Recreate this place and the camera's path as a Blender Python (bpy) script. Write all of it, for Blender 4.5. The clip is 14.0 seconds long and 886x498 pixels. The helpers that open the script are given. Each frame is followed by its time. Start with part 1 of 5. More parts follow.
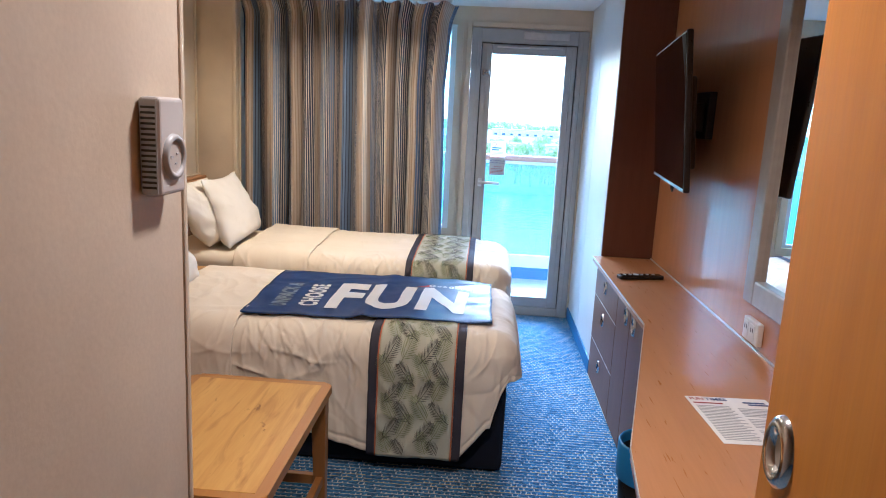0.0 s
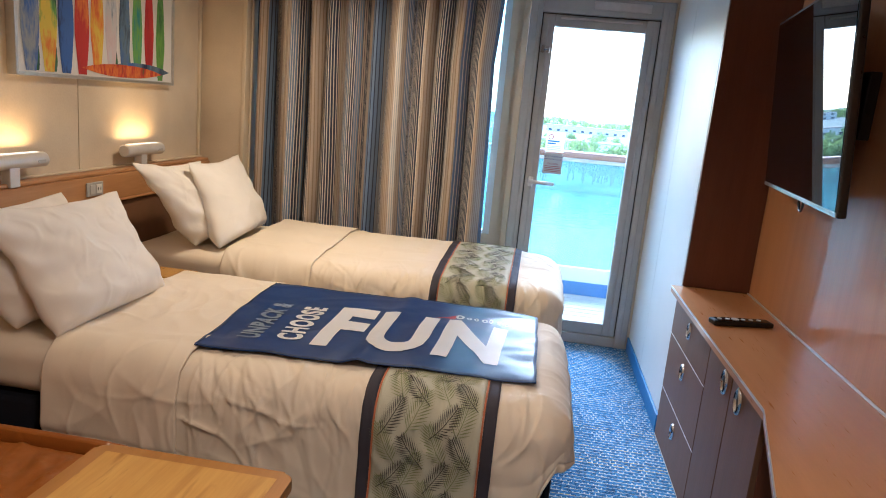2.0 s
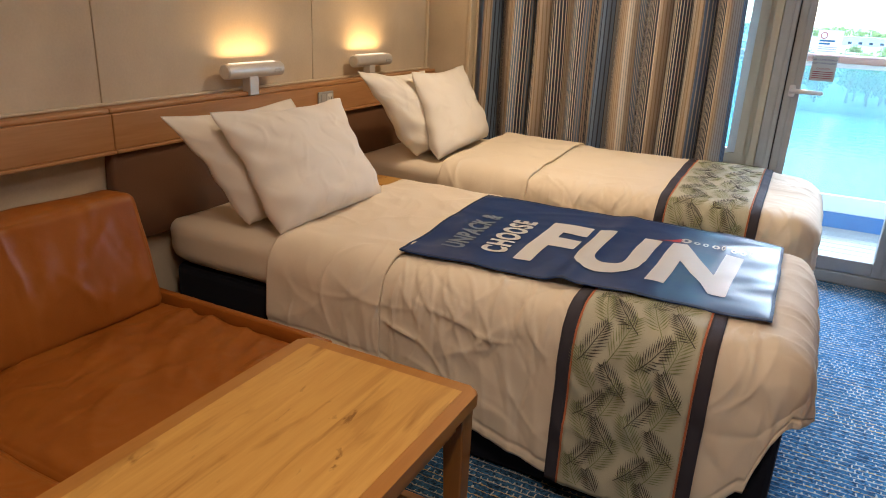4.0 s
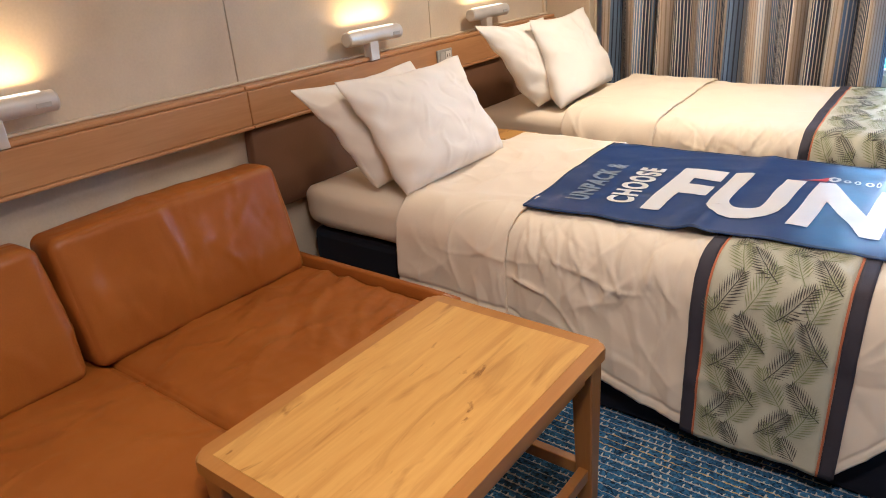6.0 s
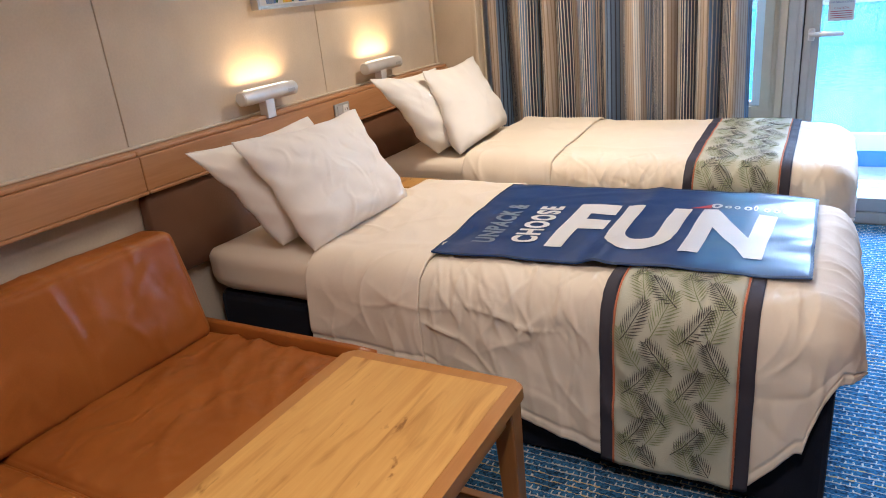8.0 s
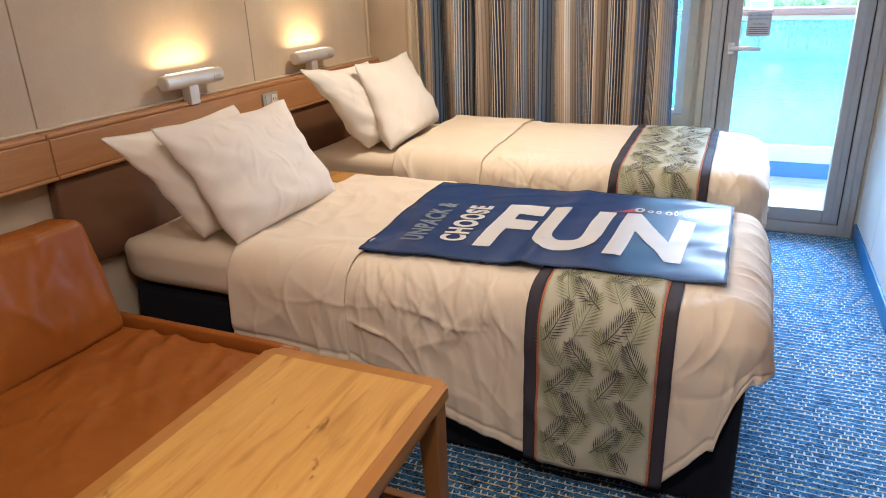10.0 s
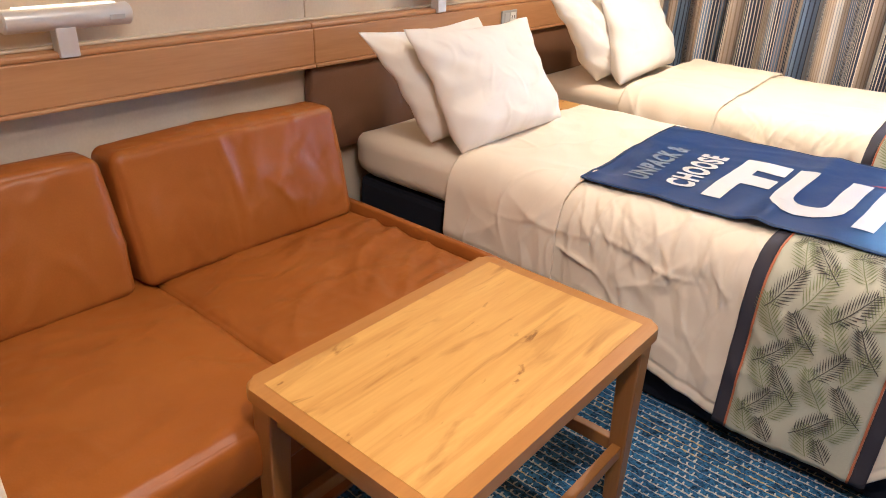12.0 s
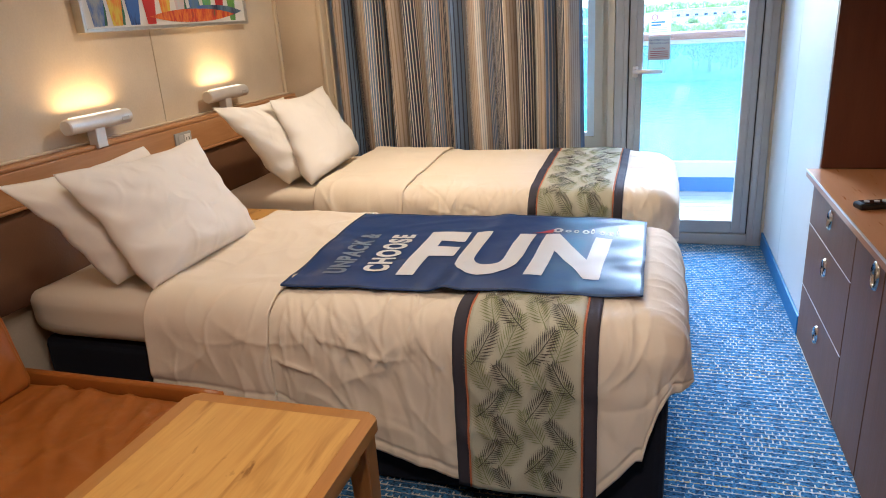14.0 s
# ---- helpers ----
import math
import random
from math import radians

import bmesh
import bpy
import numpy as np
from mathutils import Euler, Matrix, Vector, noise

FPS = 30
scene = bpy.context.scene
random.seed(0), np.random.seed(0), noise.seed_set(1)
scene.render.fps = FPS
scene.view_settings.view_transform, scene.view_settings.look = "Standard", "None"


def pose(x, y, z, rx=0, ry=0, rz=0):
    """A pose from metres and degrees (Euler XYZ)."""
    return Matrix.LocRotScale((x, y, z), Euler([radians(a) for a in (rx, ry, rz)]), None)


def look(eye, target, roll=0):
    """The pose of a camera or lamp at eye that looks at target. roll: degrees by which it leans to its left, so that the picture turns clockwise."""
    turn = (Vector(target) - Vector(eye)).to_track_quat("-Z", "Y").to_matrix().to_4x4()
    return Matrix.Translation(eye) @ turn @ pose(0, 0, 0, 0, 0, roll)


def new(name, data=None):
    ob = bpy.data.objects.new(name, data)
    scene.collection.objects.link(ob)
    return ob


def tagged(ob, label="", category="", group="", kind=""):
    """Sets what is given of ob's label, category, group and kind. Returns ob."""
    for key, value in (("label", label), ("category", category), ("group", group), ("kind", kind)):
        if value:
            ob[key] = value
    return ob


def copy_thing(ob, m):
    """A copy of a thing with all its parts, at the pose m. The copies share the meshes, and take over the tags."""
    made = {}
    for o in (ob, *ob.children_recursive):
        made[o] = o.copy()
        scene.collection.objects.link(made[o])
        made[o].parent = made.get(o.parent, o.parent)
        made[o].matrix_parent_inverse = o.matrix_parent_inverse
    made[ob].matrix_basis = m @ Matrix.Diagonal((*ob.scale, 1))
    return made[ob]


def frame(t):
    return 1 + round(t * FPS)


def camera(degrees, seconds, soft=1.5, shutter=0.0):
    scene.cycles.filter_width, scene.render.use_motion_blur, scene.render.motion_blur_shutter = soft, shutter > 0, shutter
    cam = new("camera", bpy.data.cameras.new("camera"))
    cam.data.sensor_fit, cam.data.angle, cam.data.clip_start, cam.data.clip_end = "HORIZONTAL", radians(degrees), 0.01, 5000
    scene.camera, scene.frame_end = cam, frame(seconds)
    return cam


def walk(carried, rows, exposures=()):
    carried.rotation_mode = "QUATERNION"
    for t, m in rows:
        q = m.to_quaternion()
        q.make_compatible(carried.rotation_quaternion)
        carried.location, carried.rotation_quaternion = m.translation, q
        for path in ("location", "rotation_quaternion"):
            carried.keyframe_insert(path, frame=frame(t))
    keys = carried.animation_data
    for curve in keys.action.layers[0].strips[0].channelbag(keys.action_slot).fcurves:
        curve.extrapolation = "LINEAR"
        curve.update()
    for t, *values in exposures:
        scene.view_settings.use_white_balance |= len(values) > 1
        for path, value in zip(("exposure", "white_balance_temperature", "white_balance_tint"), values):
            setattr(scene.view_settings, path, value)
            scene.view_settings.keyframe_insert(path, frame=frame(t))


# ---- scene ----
cam = camera(65.6, 14.0, soft=1.0)
PATH = [
    (0, (1.068, 1.256, 1.446), (0.96, 3.216, 1.064), 2.9),
    (0.5, (1.087, 1.483, 1.436), (0.885, 3.437, 1.062), 2.4),
    (1, (1.066, 1.721, 1.429), (0.841, 3.668, 1.03), 3.3),
    (1.5, (1.036, 1.906, 1.408), (0.833, 3.852, 0.991), 4.8),
    (2, (1.063, 2.068, 1.396), (0.821, 4.01, 0.982), 5.3),
    (2.5, (1.124, 2.189, 1.378), (0.796, 4.115, 0.952), 4.6),
    (3, (1.142, 2.239, 1.359), (0.7, 4.132, 0.889), 3.9),
    (3.5, (1.131, 2.24, 1.346), (0.527, 4.062, 0.784), 3.7),
    (4, (1.101, 2.242, 1.319), (0.253, 3.924, 0.649), 2.7),
    (4.2, (1.092, 2.233, 1.321), (0.143, 3.843, 0.608), 2.1),
    (6.3, (1.125, 2.244, 1.345), (-0.011, 3.677, 0.54), -4.3),
    (6.5, (1.12, 2.254, 1.34), (0.036, 3.745, 0.563), -4.9),
    (7, (1.12, 2.243, 1.347), (0.123, 3.813, 0.612), -5.7),
    (7.5, (1.118, 2.239, 1.349), (0.15, 3.837, 0.634), -5.8),
    (8, (1.128, 2.242, 1.357), (0.186, 3.862, 0.658), -5.8),
    (10.3, (1.118, 2.258, 1.356), (0.37, 3.967, 0.63), -2.0),
    (10.5, (1.105, 2.239, 1.354), (0.207, 3.863, 0.608), -1.0),
    (11, (1.039, 2.167, 1.316), (-0.156, 3.49, 0.41), 2.75),
    (11.5, (1.032, 2.17, 1.295), (-0.212, 3.405, 0.332), 4.1),
    (12, (1.037, 2.179, 1.319), (-0.111, 3.556, 0.431), 2.2),
    (12.5, (1.137, 2.253, 1.359), (0.166, 3.828, 0.599), -3.3),
    (13, (1.135, 2.254, 1.363), (0.333, 3.938, 0.642), -4.2),
    (13.5, (1.14, 2.26, 1.36), (0.47, 4.014, 0.669), -3.9),
    (14, (1.149, 2.266, 1.35), (0.572, 4.068, 0.7), -3.6),
]
EXPOSURES = [(t, e, k, 10) for t, e, k in (
    (0, 3.27, 4400), (1, 3.1, 4500), (1.5, 3.05, 4600), (2.5, 2.98, 5050), (3.5, 2.86, 5200), (4.2, 2.88, 5250), (6.3, 3.62, 4450), (7, 3.42, 4250), (8, 3.38, 4450),
    (10.3, 3.34, 4850), (11, 3.67, 5200), (11.5, 4.02, 4950), (12, 3.98, 4550), (12.5, 3.6, 4350), (13, 3.35, 4450), (14, 3.22, 4750))]
walk(cam, [(t, look(eye, target, roll)) for t, eye, target, roll in PATH], EXPOSURES)

# ---- world, daylight, lamps, exposure ----
world = bpy.data.worlds.new("sky")
scene.world = world
world.use_nodes = True
wn = world.node_tree.nodes
sky = wn.new("ShaderNodeTexSky")
sky.sky_type, sky.sun_disc = "NISHITA", False
sky.sun_elevation, sky.sun_rotation = radians(36), radians(-6)
sky.air_density, sky.dust_density = 1.0, 1.2
wn["Background"].inputs[1].default_value = 0.15
world.node_tree.links.new(sky.outputs[0], wn["Background"].inputs[0])
sun = new("sun", bpy.data.lights.new("sun", "SUN"))
sun.data.energy, sun.data.angle, sun.data.color = 0.8, radians(24), (1.0, 0.97, 0.93)
sun.matrix_world = look((0, 0, 0), (0.1, -0.96, -0.71))


def added_ceiling_lamp(x, y, watts, colour=(1.0, 0.82, 0.62), size=0.16):
    """An unseen recessed round downlight, added in the ceiling to light the cabin."""
    root = thing("added_downlight", (x, y, 2.2), "assumed white round recessed downlight, out of view in the ceiling", "ceiling light")
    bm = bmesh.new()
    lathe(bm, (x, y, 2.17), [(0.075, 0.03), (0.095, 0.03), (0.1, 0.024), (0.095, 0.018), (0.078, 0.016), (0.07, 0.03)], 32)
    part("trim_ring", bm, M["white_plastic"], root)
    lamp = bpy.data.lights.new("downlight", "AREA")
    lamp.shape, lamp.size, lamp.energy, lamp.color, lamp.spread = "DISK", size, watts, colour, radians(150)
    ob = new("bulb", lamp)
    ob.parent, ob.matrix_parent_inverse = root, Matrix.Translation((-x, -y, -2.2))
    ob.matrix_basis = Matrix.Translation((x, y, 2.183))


# ---- builders ----
M = {}


def mesh_object(name, bm, material, smooth=False):
    me = bpy.data.meshes.new(name)
    bmesh.ops.recalc_face_normals(bm, faces=bm.faces)
    bm.to_mesh(me)
    bm.free()
    for m in material if isinstance(material, (list, tuple)) else [material]:
        me.materials.append(m)
    if smooth:
        for p in me.polygons:
            p.use_smooth = True
    return new(name, me)


def thing(name, loc, label="", category="", group="", kind=""):
    root = new(name)
    root.empty_display_size = 0.05
    root.location = loc
    root["base"] = [float(c) for c in loc]
    return tagged(root, label, category, group, kind)


def part(name, bm, material, parent, label="", smooth=False):
    ob = mesh_object(name, bm, material, smooth)
    ob.parent = parent
    if parent.type == "EMPTY":
        ob.matrix_parent_inverse = Matrix.Translation(-Vector(parent["base"]))
    return tagged(ob, label)


def single(name, bm, material, label, category, group="", kind="", smooth=False):
    return tagged(mesh_object(name, bm, material, smooth), label, category, group, kind)


def setting(name, bm, material, label="", smooth=False):
    return tagged(mesh_object(name, bm, material, smooth), label, kind="structure")


def bx(bm, x0, x1, y0, y1, z0, z1, bevel=0.0, seg=2):
    m = Matrix.Translation(((x0 + x1) / 2, (y0 + y1) / 2, (z0 + z1) / 2)) @ Matrix.Diagonal((x1 - x0, y1 - y0, z1 - z0, 1))
    made = bmesh.ops.create_cube(bm, size=1, matrix=m)["verts"]
    if bevel:
        edges = list({e for v in made for e in v.link_edges})
        bmesh.ops.bevel(bm, geom=edges, offset=bevel, segments=seg, affect="EDGES", profile=0.5)
    return bm


def box(*a, **k):
    return bx(bmesh.new(), *a, **k)


def cyl(bm, a, b, r0, r1=None, n=20):
    a, b = Vector(a), Vector(b)
    d = b - a
    m = Matrix.Translation((a + b) / 2) @ d.to_track_quat("Z", "Y").to_matrix().to_4x4()
    bmesh.ops.create_cone(bm, cap_ends=True, segments=n, radius1=r0, radius2=r0 if r1 is None else r1, depth=d.length, matrix=m)
    return bm


def lathe(bm, at, profile, n=24, turn=None):
    """Rings (radius, height) swept round z at a place; turn tips the whole."""
    turn = turn or Matrix.Identity(3)
    rings = [[bm.verts.new(Vector(at) + turn @ Vector((r * math.cos(k * math.tau / n), r * math.sin(k * math.tau / n), h))) for k in range(n)] for r, h in profile]
    for a, b in zip(rings, rings[1:]):
        for k in range(n):
            bm.faces.new((a[k], a[(k + 1) % n], b[(k + 1) % n], b[k]))
    return rings


def grid(bm, nu, nv, fn, uv=None):
    """A sheet of nu x nv cells through fn(s, t), s and t from 0 to 1."""
    vs = [[bm.verts.new(fn(i / nu, j / nv)) for j in range(nv + 1)] for i in range(nu + 1)]
    lay = bm.loops.layers.uv.verify() if uv else None
    for i in range(nu):
        for j in range(nv):
            f = bm.faces.new((vs[i][j], vs[i + 1][j], vs[i + 1][j + 1], vs[i][j + 1]))
            f.smooth = True
            if uv:
                for lp, (a, b) in zip(f.loops, ((i, j), (i + 1, j), (i + 1, j + 1), (i, j + 1))):
                    lp[lay].uv = uv(a / nu, b / nv)
    return vs


def nz(x, y, z=0.0):
    return noise.noise(Vector((x, y, z)))


def solid(ob, t, offset=-1.0):
    m = ob.modifiers.new("thickness", "SOLIDIFY")
    m.thickness, m.offset = t, offset
    return ob


def flat_text(words, size, fat=0.0):
    """A flat mesh of words in the built-in font, with its lower left corner at 0, 0."""
    cu = bpy.data.curves.new("words", "FONT")
    cu.body, cu.size, cu.offset, cu.resolution_u = words, size, fat, 4
    cu.space_character = 1 + 3 * fat
    ob = new("words", cu)
    me = bpy.data.meshes.new_from_object(ob.evaluated_get(bpy.context.evaluated_depsgraph_get()))
    bm = bmesh.new()
    bm.from_mesh(me)
    bpy.data.objects.remove(ob)
    bpy.data.meshes.remove(me)
    bmesh.ops.remove_doubles(bm, verts=bm.verts, dist=1e-5)
    lo = [min(v.co[k] for v in bm.verts) for k in (0, 1)]
    hi = [max(v.co[k] for v in bm.verts) for k in (0, 1)]
    for v in bm.verts:
        v.co.x -= lo[0]
        v.co.y -= lo[1]
    return bm, hi[0] - lo[0], hi[1] - lo[1]


# ---- materials ----
def mat(name, c1, c2=None, scale=6.0, rough=0.5, metal=0.0, bump=0.0, bscale=60.0, stretch=(1, 1, 1), fine=0.25, spec=0.5, sheen=0.0, coat=0.0, crease=None):
    """A surface with two scales of colour and relief. c1, c2: its lighter and darker tone."""
    m = bpy.data.materials.new(name)
    m.use_nodes = True
    n, ln = m.node_tree.nodes, m.node_tree.links
    b = n["Principled BSDF"]
    tc = n.new("ShaderNodeTexCoord")
    mp = n.new("ShaderNodeMapping")
    mp.inputs["Scale"].default_value = stretch
    ln.new(tc.outputs["Object"], mp.inputs[0])
    big = n.new("ShaderNodeTexNoise")
    big.inputs["Scale"].default_value, big.inputs["Detail"].default_value = scale, 6
    small = n.new("ShaderNodeTexNoise")
    small.inputs["Scale"].default_value, small.inputs["Detail"].default_value = bscale, 4
    for t in (big, small):
        ln.new(mp.outputs[0], t.inputs["Vector"])
    ramp = n.new("ShaderNodeValToRGB")
    ramp.color_ramp.elements[0].position, ramp.color_ramp.elements[1].position = 0.3, 0.7
    ramp.color_ramp.elements[0].color = (*(c2 or [v * 0.88 for v in c1]), 1)
    ramp.color_ramp.elements[1].color = (*c1, 1)
    mixv = n.new("ShaderNodeMix")
    mixv.inputs[0].default_value = fine
    ln.new(big.outputs["Fac"], mixv.inputs[2])
    ln.new(small.outputs["Fac"], mixv.inputs[3])
    ln.new(mixv.outputs[0], ramp.inputs[0])
    colour = ramp.outputs[0]
    ln.new(colour, b.inputs["Base Color"])
    rr = n.new("ShaderNodeMapRange")
    rr.inputs[3].default_value, rr.inputs[4].default_value = max(rough - 0.07, 0.02), min(rough + 0.07, 1)
    ln.new(small.outputs["Fac"], rr.inputs[0])
    ln.new(rr.outputs[0], b.inputs["Roughness"])
    b.inputs["Metallic"].default_value = metal
    b.inputs["Specular IOR Level"].default_value = spec
    b.inputs["Sheen Weight"].default_value = sheen
    b.inputs["Coat Weight"].default_value = coat
    if bump:
        bp = n.new("ShaderNodeBump")
        bp.inputs["Strength"].default_value, bp.inputs["Distance"].default_value = bump, 0.004
        ln.new(small.outputs["Fac"], bp.inputs["Height"])
        ln.new(bp.outputs[0], b.inputs["Normal"])
        if crease:
            cr = n.new("ShaderNodeTexNoise")
            cr.noise_type = "RIDGED_MULTIFRACTAL"
            cr.inputs["Scale"].default_value, cr.inputs["Detail"].default_value, cr.inputs["Distortion"].default_value = crease[0], 2.5, 0.8
            cm = n.new("ShaderNodeMapping")
            cm.inputs["Scale"].default_value = crease[2]
            cm.inputs["Rotation"].default_value = (0.3, 0.2, 0.5)
            ln.new(tc.outputs["Object"], cm.inputs[0])
            ln.new(cm.outputs[0], cr.inputs["Vector"])
            b2 = n.new("ShaderNodeBump")
            b2.inputs["Strength"].default_value, b2.inputs["Distance"].default_value = crease[1], 0.012
            ln.new(cr.outputs["Fac"], b2.inputs["Height"])
            ln.new(bp.outputs[0], b2.inputs["Normal"])
            ln.new(b2.outputs[0], b.inputs["Normal"])
    M[name] = m
    return m


def wood(name, light, dark, along="y", rough=0.35, coat=0.15, knots=0.0):
    """Wood grain that runs along one axis."""
    st = {"x": (1.2, 16, 16), "y": (16, 1.2, 16), "z": (16, 16, 1.2)}[along]
    m = mat(name, light, dark, 1.6, rough, bump=0.06, bscale=9.0, stretch=st, fine=0.4, coat=coat)
    n, ln = m.node_tree.nodes, m.node_tree.links
    if knots:
        tc = n.new("ShaderNodeTexCoord")
        mp = n.new("ShaderNodeMapping")
        mp.inputs["Scale"].default_value = {"x": (0.5, 2.2, 2.2), "y": (2.2, 0.5, 2.2), "z": (2.2, 2.2, 0.5)}[along]
        no = n.new("ShaderNodeTexNoise")
        no.inputs["Scale"].default_value, no.inputs["Detail"].default_value, no.inputs["Distortion"].default_value = 5.5, 7, 1.6
        rp = n.new("ShaderNodeValToRGB")
        rp.color_ramp.elements[0].position, rp.color_ramp.elements[1].position = 0.27, 0.43
        rp.color_ramp.elements[0].color, rp.color_ramp.elements[1].color = (0.42, 0.3, 0.2, 1), (1, 1, 1, 1)
        mul = n.new("ShaderNodeMix")
        mul.data_type, mul.blend_type = "RGBA", "MULTIPLY"
        mul.inputs[0].default_value = knots
        ln.new(tc.outputs["Object"], mp.inputs[0])
        ln.new(mp.outputs[0], no.inputs["Vector"])
        ln.new(no.outputs["Fac"], rp.inputs[0])
        b = n["Principled BSDF"]
        src = b.inputs["Base Color"].links[0].from_socket
        ln.new(src, mul.inputs[6])
        ln.new(rp.outputs[0], mul.inputs[7])
        # fine broken streaks and small pin knots
        out = mul.outputs[2]
        for stretch, size, lo, hi, tone, much in (({"x": (1.1, 20, 20), "y": (20, 1.1, 20), "z": (20, 20, 1.1)}[along], 2.2, 0.3, 0.46, (0.6, 0.46, 0.32, 1), 0.4), ({"x": (3, 7, 7), "y": (7, 3, 7), "z": (7, 7, 3)}[along], 4.0, 0.27, 0.34, (0.3, 0.2, 0.12, 1), 0.75)):
            m2, n2, r2, x2 = n.new("ShaderNodeMapping"), n.new("ShaderNodeTexNoise"), n.new("ShaderNodeValToRGB"), n.new("ShaderNodeMix")
            m2.inputs["Scale"].default_value = stretch
            n2.inputs["Scale"].default_value, n2.inputs["Detail"].default_value, n2.inputs["Distortion"].default_value = size, 5, 0.6
            r2.color_ramp.elements[0].position, r2.color_ramp.elements[1].position = lo, hi
            r2.color_ramp.elements[0].color, r2.color_ramp.elements[1].color = tone, (1, 1, 1, 1)
            x2.data_type, x2.blend_type = "RGBA", "MULTIPLY"
            x2.inputs[0].default_value = much
            ln.new(tc.outputs["Object"], m2.inputs[0])
            ln.new(m2.outputs[0], n2.inputs["Vector"])
            ln.new(n2.outputs["Fac"], r2.inputs[0])
            ln.new(out, x2.inputs[6])
            ln.new(r2.outputs[0], x2.inputs[7])
            out = x2.outputs[2]
        ln.new(out, b.inputs["Base Color"])
    return m


mat("wall_vinyl", (0.71, 0.612, 0.458), (0.54, 0.45, 0.328), 3.2, 0.62, bump=0.08, bscale=120, fine=0.22)
mat("wall_trim", (0.66, 0.57, 0.42), (0.6, 0.51, 0.37), 8, 0.5)
mat("wall_white", (0.68, 0.71, 0.72), (0.63, 0.66, 0.67), 3, 0.45, bump=0.08, bscale=120)
mat("ceiling_white", (0.78, 0.77, 0.74), (0.73, 0.72, 0.69), 2, 0.7)
mat("seam_dark", (0.2, 0.17, 0.12), None, 8, 0.8)
mat("white_plastic", (0.78, 0.77, 0.74), None, 12, 0.35)
mat("thermostat_plastic", (0.56, 0.52, 0.48), (0.52, 0.48, 0.44), 12, 0.4)
mat("lamp_silver", (0.72, 0.71, 0.7), (0.66, 0.65, 0.64), 20, 0.32, metal=0.35)
mat("grey_plastic", (0.5, 0.5, 0.5), None, 20, 0.4)
mat("dark_plastic", (0.008, 0.008, 0.009), None, 20, 0.3)
mat("screen", (0.006, 0.006, 0.008), (0.005, 0.005, 0.006), 5, 0.05, spec=0.6)
mat("chrome", (0.75, 0.74, 0.72), (0.66, 0.65, 0.64), 30, 0.15, metal=1.0)
mat("brushed_silver", (0.62, 0.61, 0.59), (0.54, 0.53, 0.51), 30, 0.38, metal=0.8)
mat("frame_pewter", (0.4, 0.37, 0.33), (0.34, 0.315, 0.28), 25, 0.42, metal=0.3)
mat("door_grey", (0.42, 0.425, 0.42), (0.37, 0.375, 0.37), 14, 0.42, bump=0.05, bscale=150)
mat("gasket", (0.03, 0.03, 0.035), None, 20, 0.7)
mat("linen", (0.83, 0.735, 0.585), (0.79, 0.69, 0.535), 4, 0.85, bump=0.07, bscale=420, sheen=0.1, crease=(3.6, 0.09, (1.6, 1, 1)))
mat("pillow_linen", (0.86, 0.82, 0.75), (0.82, 0.78, 0.71), 5, 0.85, bump=0.07, bscale=420, sheen=0.1, crease=(4.5, 0.14, (1, 1, 1.3)))
mat("bed_base", (0.004, 0.006, 0.016), (0.003, 0.004, 0.011), 8, 0.9, bump=0.2, bscale=200)
mat("runner_cloth", (0.56, 0.55, 0.42), (0.5, 0.49, 0.37), 9, 0.75, bump=0.3, bscale=300)
mat("runner_navy", (0.05, 0.045, 0.06), (0.04, 0.036, 0.05), 12, 0.8, bump=0.2, bscale=300)
mat("runner_orange", (0.5, 0.17, 0.07), None, 12, 0.8)
mat("frond_dark", (0.1, 0.095, 0.085), (0.07, 0.066, 0.06), 20, 0.85)
mat("frond_green", (0.3, 0.33, 0.17), (0.25, 0.28, 0.13), 20, 0.85)
mat("towel_blue", (0.006, 0.044, 0.19), (0.0045, 0.035, 0.155), 8, 0.33, spec=0.5)
mat("towel_hem", (0.006, 0.03, 0.11), None, 8, 0.6, bump=0.3, bscale=300)
mat("towel_white", (0.74, 0.74, 0.74), (0.68, 0.68, 0.68), 8, 0.36, bump=0.12, bscale=220, spec=0.6)
mat("towel_grey", (0.2, 0.26, 0.36), None, 8, 0.5)
mat("towel_red", (0.5, 0.03, 0.04), None, 8, 0.5)
mat("leather", (0.31, 0.1, 0.007), (0.245, 0.073, 0.0045), 4, 0.36, bump=0.07, bscale=260, spec=0.28, crease=(8.0, 0.6, (1.5, 1, 0.7)))
mat("leather_brown", (0.17, 0.085, 0.042), (0.14, 0.07, 0.034), 6, 0.5, bump=0.25, bscale=160)
wood("wood_rail", (0.5, 0.27, 0.105), (0.39, 0.19, 0.066), "y", 0.4)
wood("wood_table", (0.62, 0.36, 0.085), (0.5, 0.265, 0.052), "y", 0.36, 0.06, knots=0.75)
wood("wood_table_edge", (0.42, 0.19, 0.03), (0.34, 0.145, 0.02), "y", 0.33, 0.25)
wood("wood_leg", (0.36, 0.16, 0.028), (0.28, 0.115, 0.018), "z", 0.36, 0.2)
wood("wood_cherry", (0.52, 0.25, 0.1), (0.44, 0.2, 0.075), "z", 0.36, 0.25)
wood("wood_desk", (0.47, 0.235, 0.095), (0.4, 0.19, 0.07), "y", 0.3, 0.25)
wood("wood_front", (0.165, 0.088, 0.048), (0.125, 0.066, 0.036), "z", 0.45, 0.0)
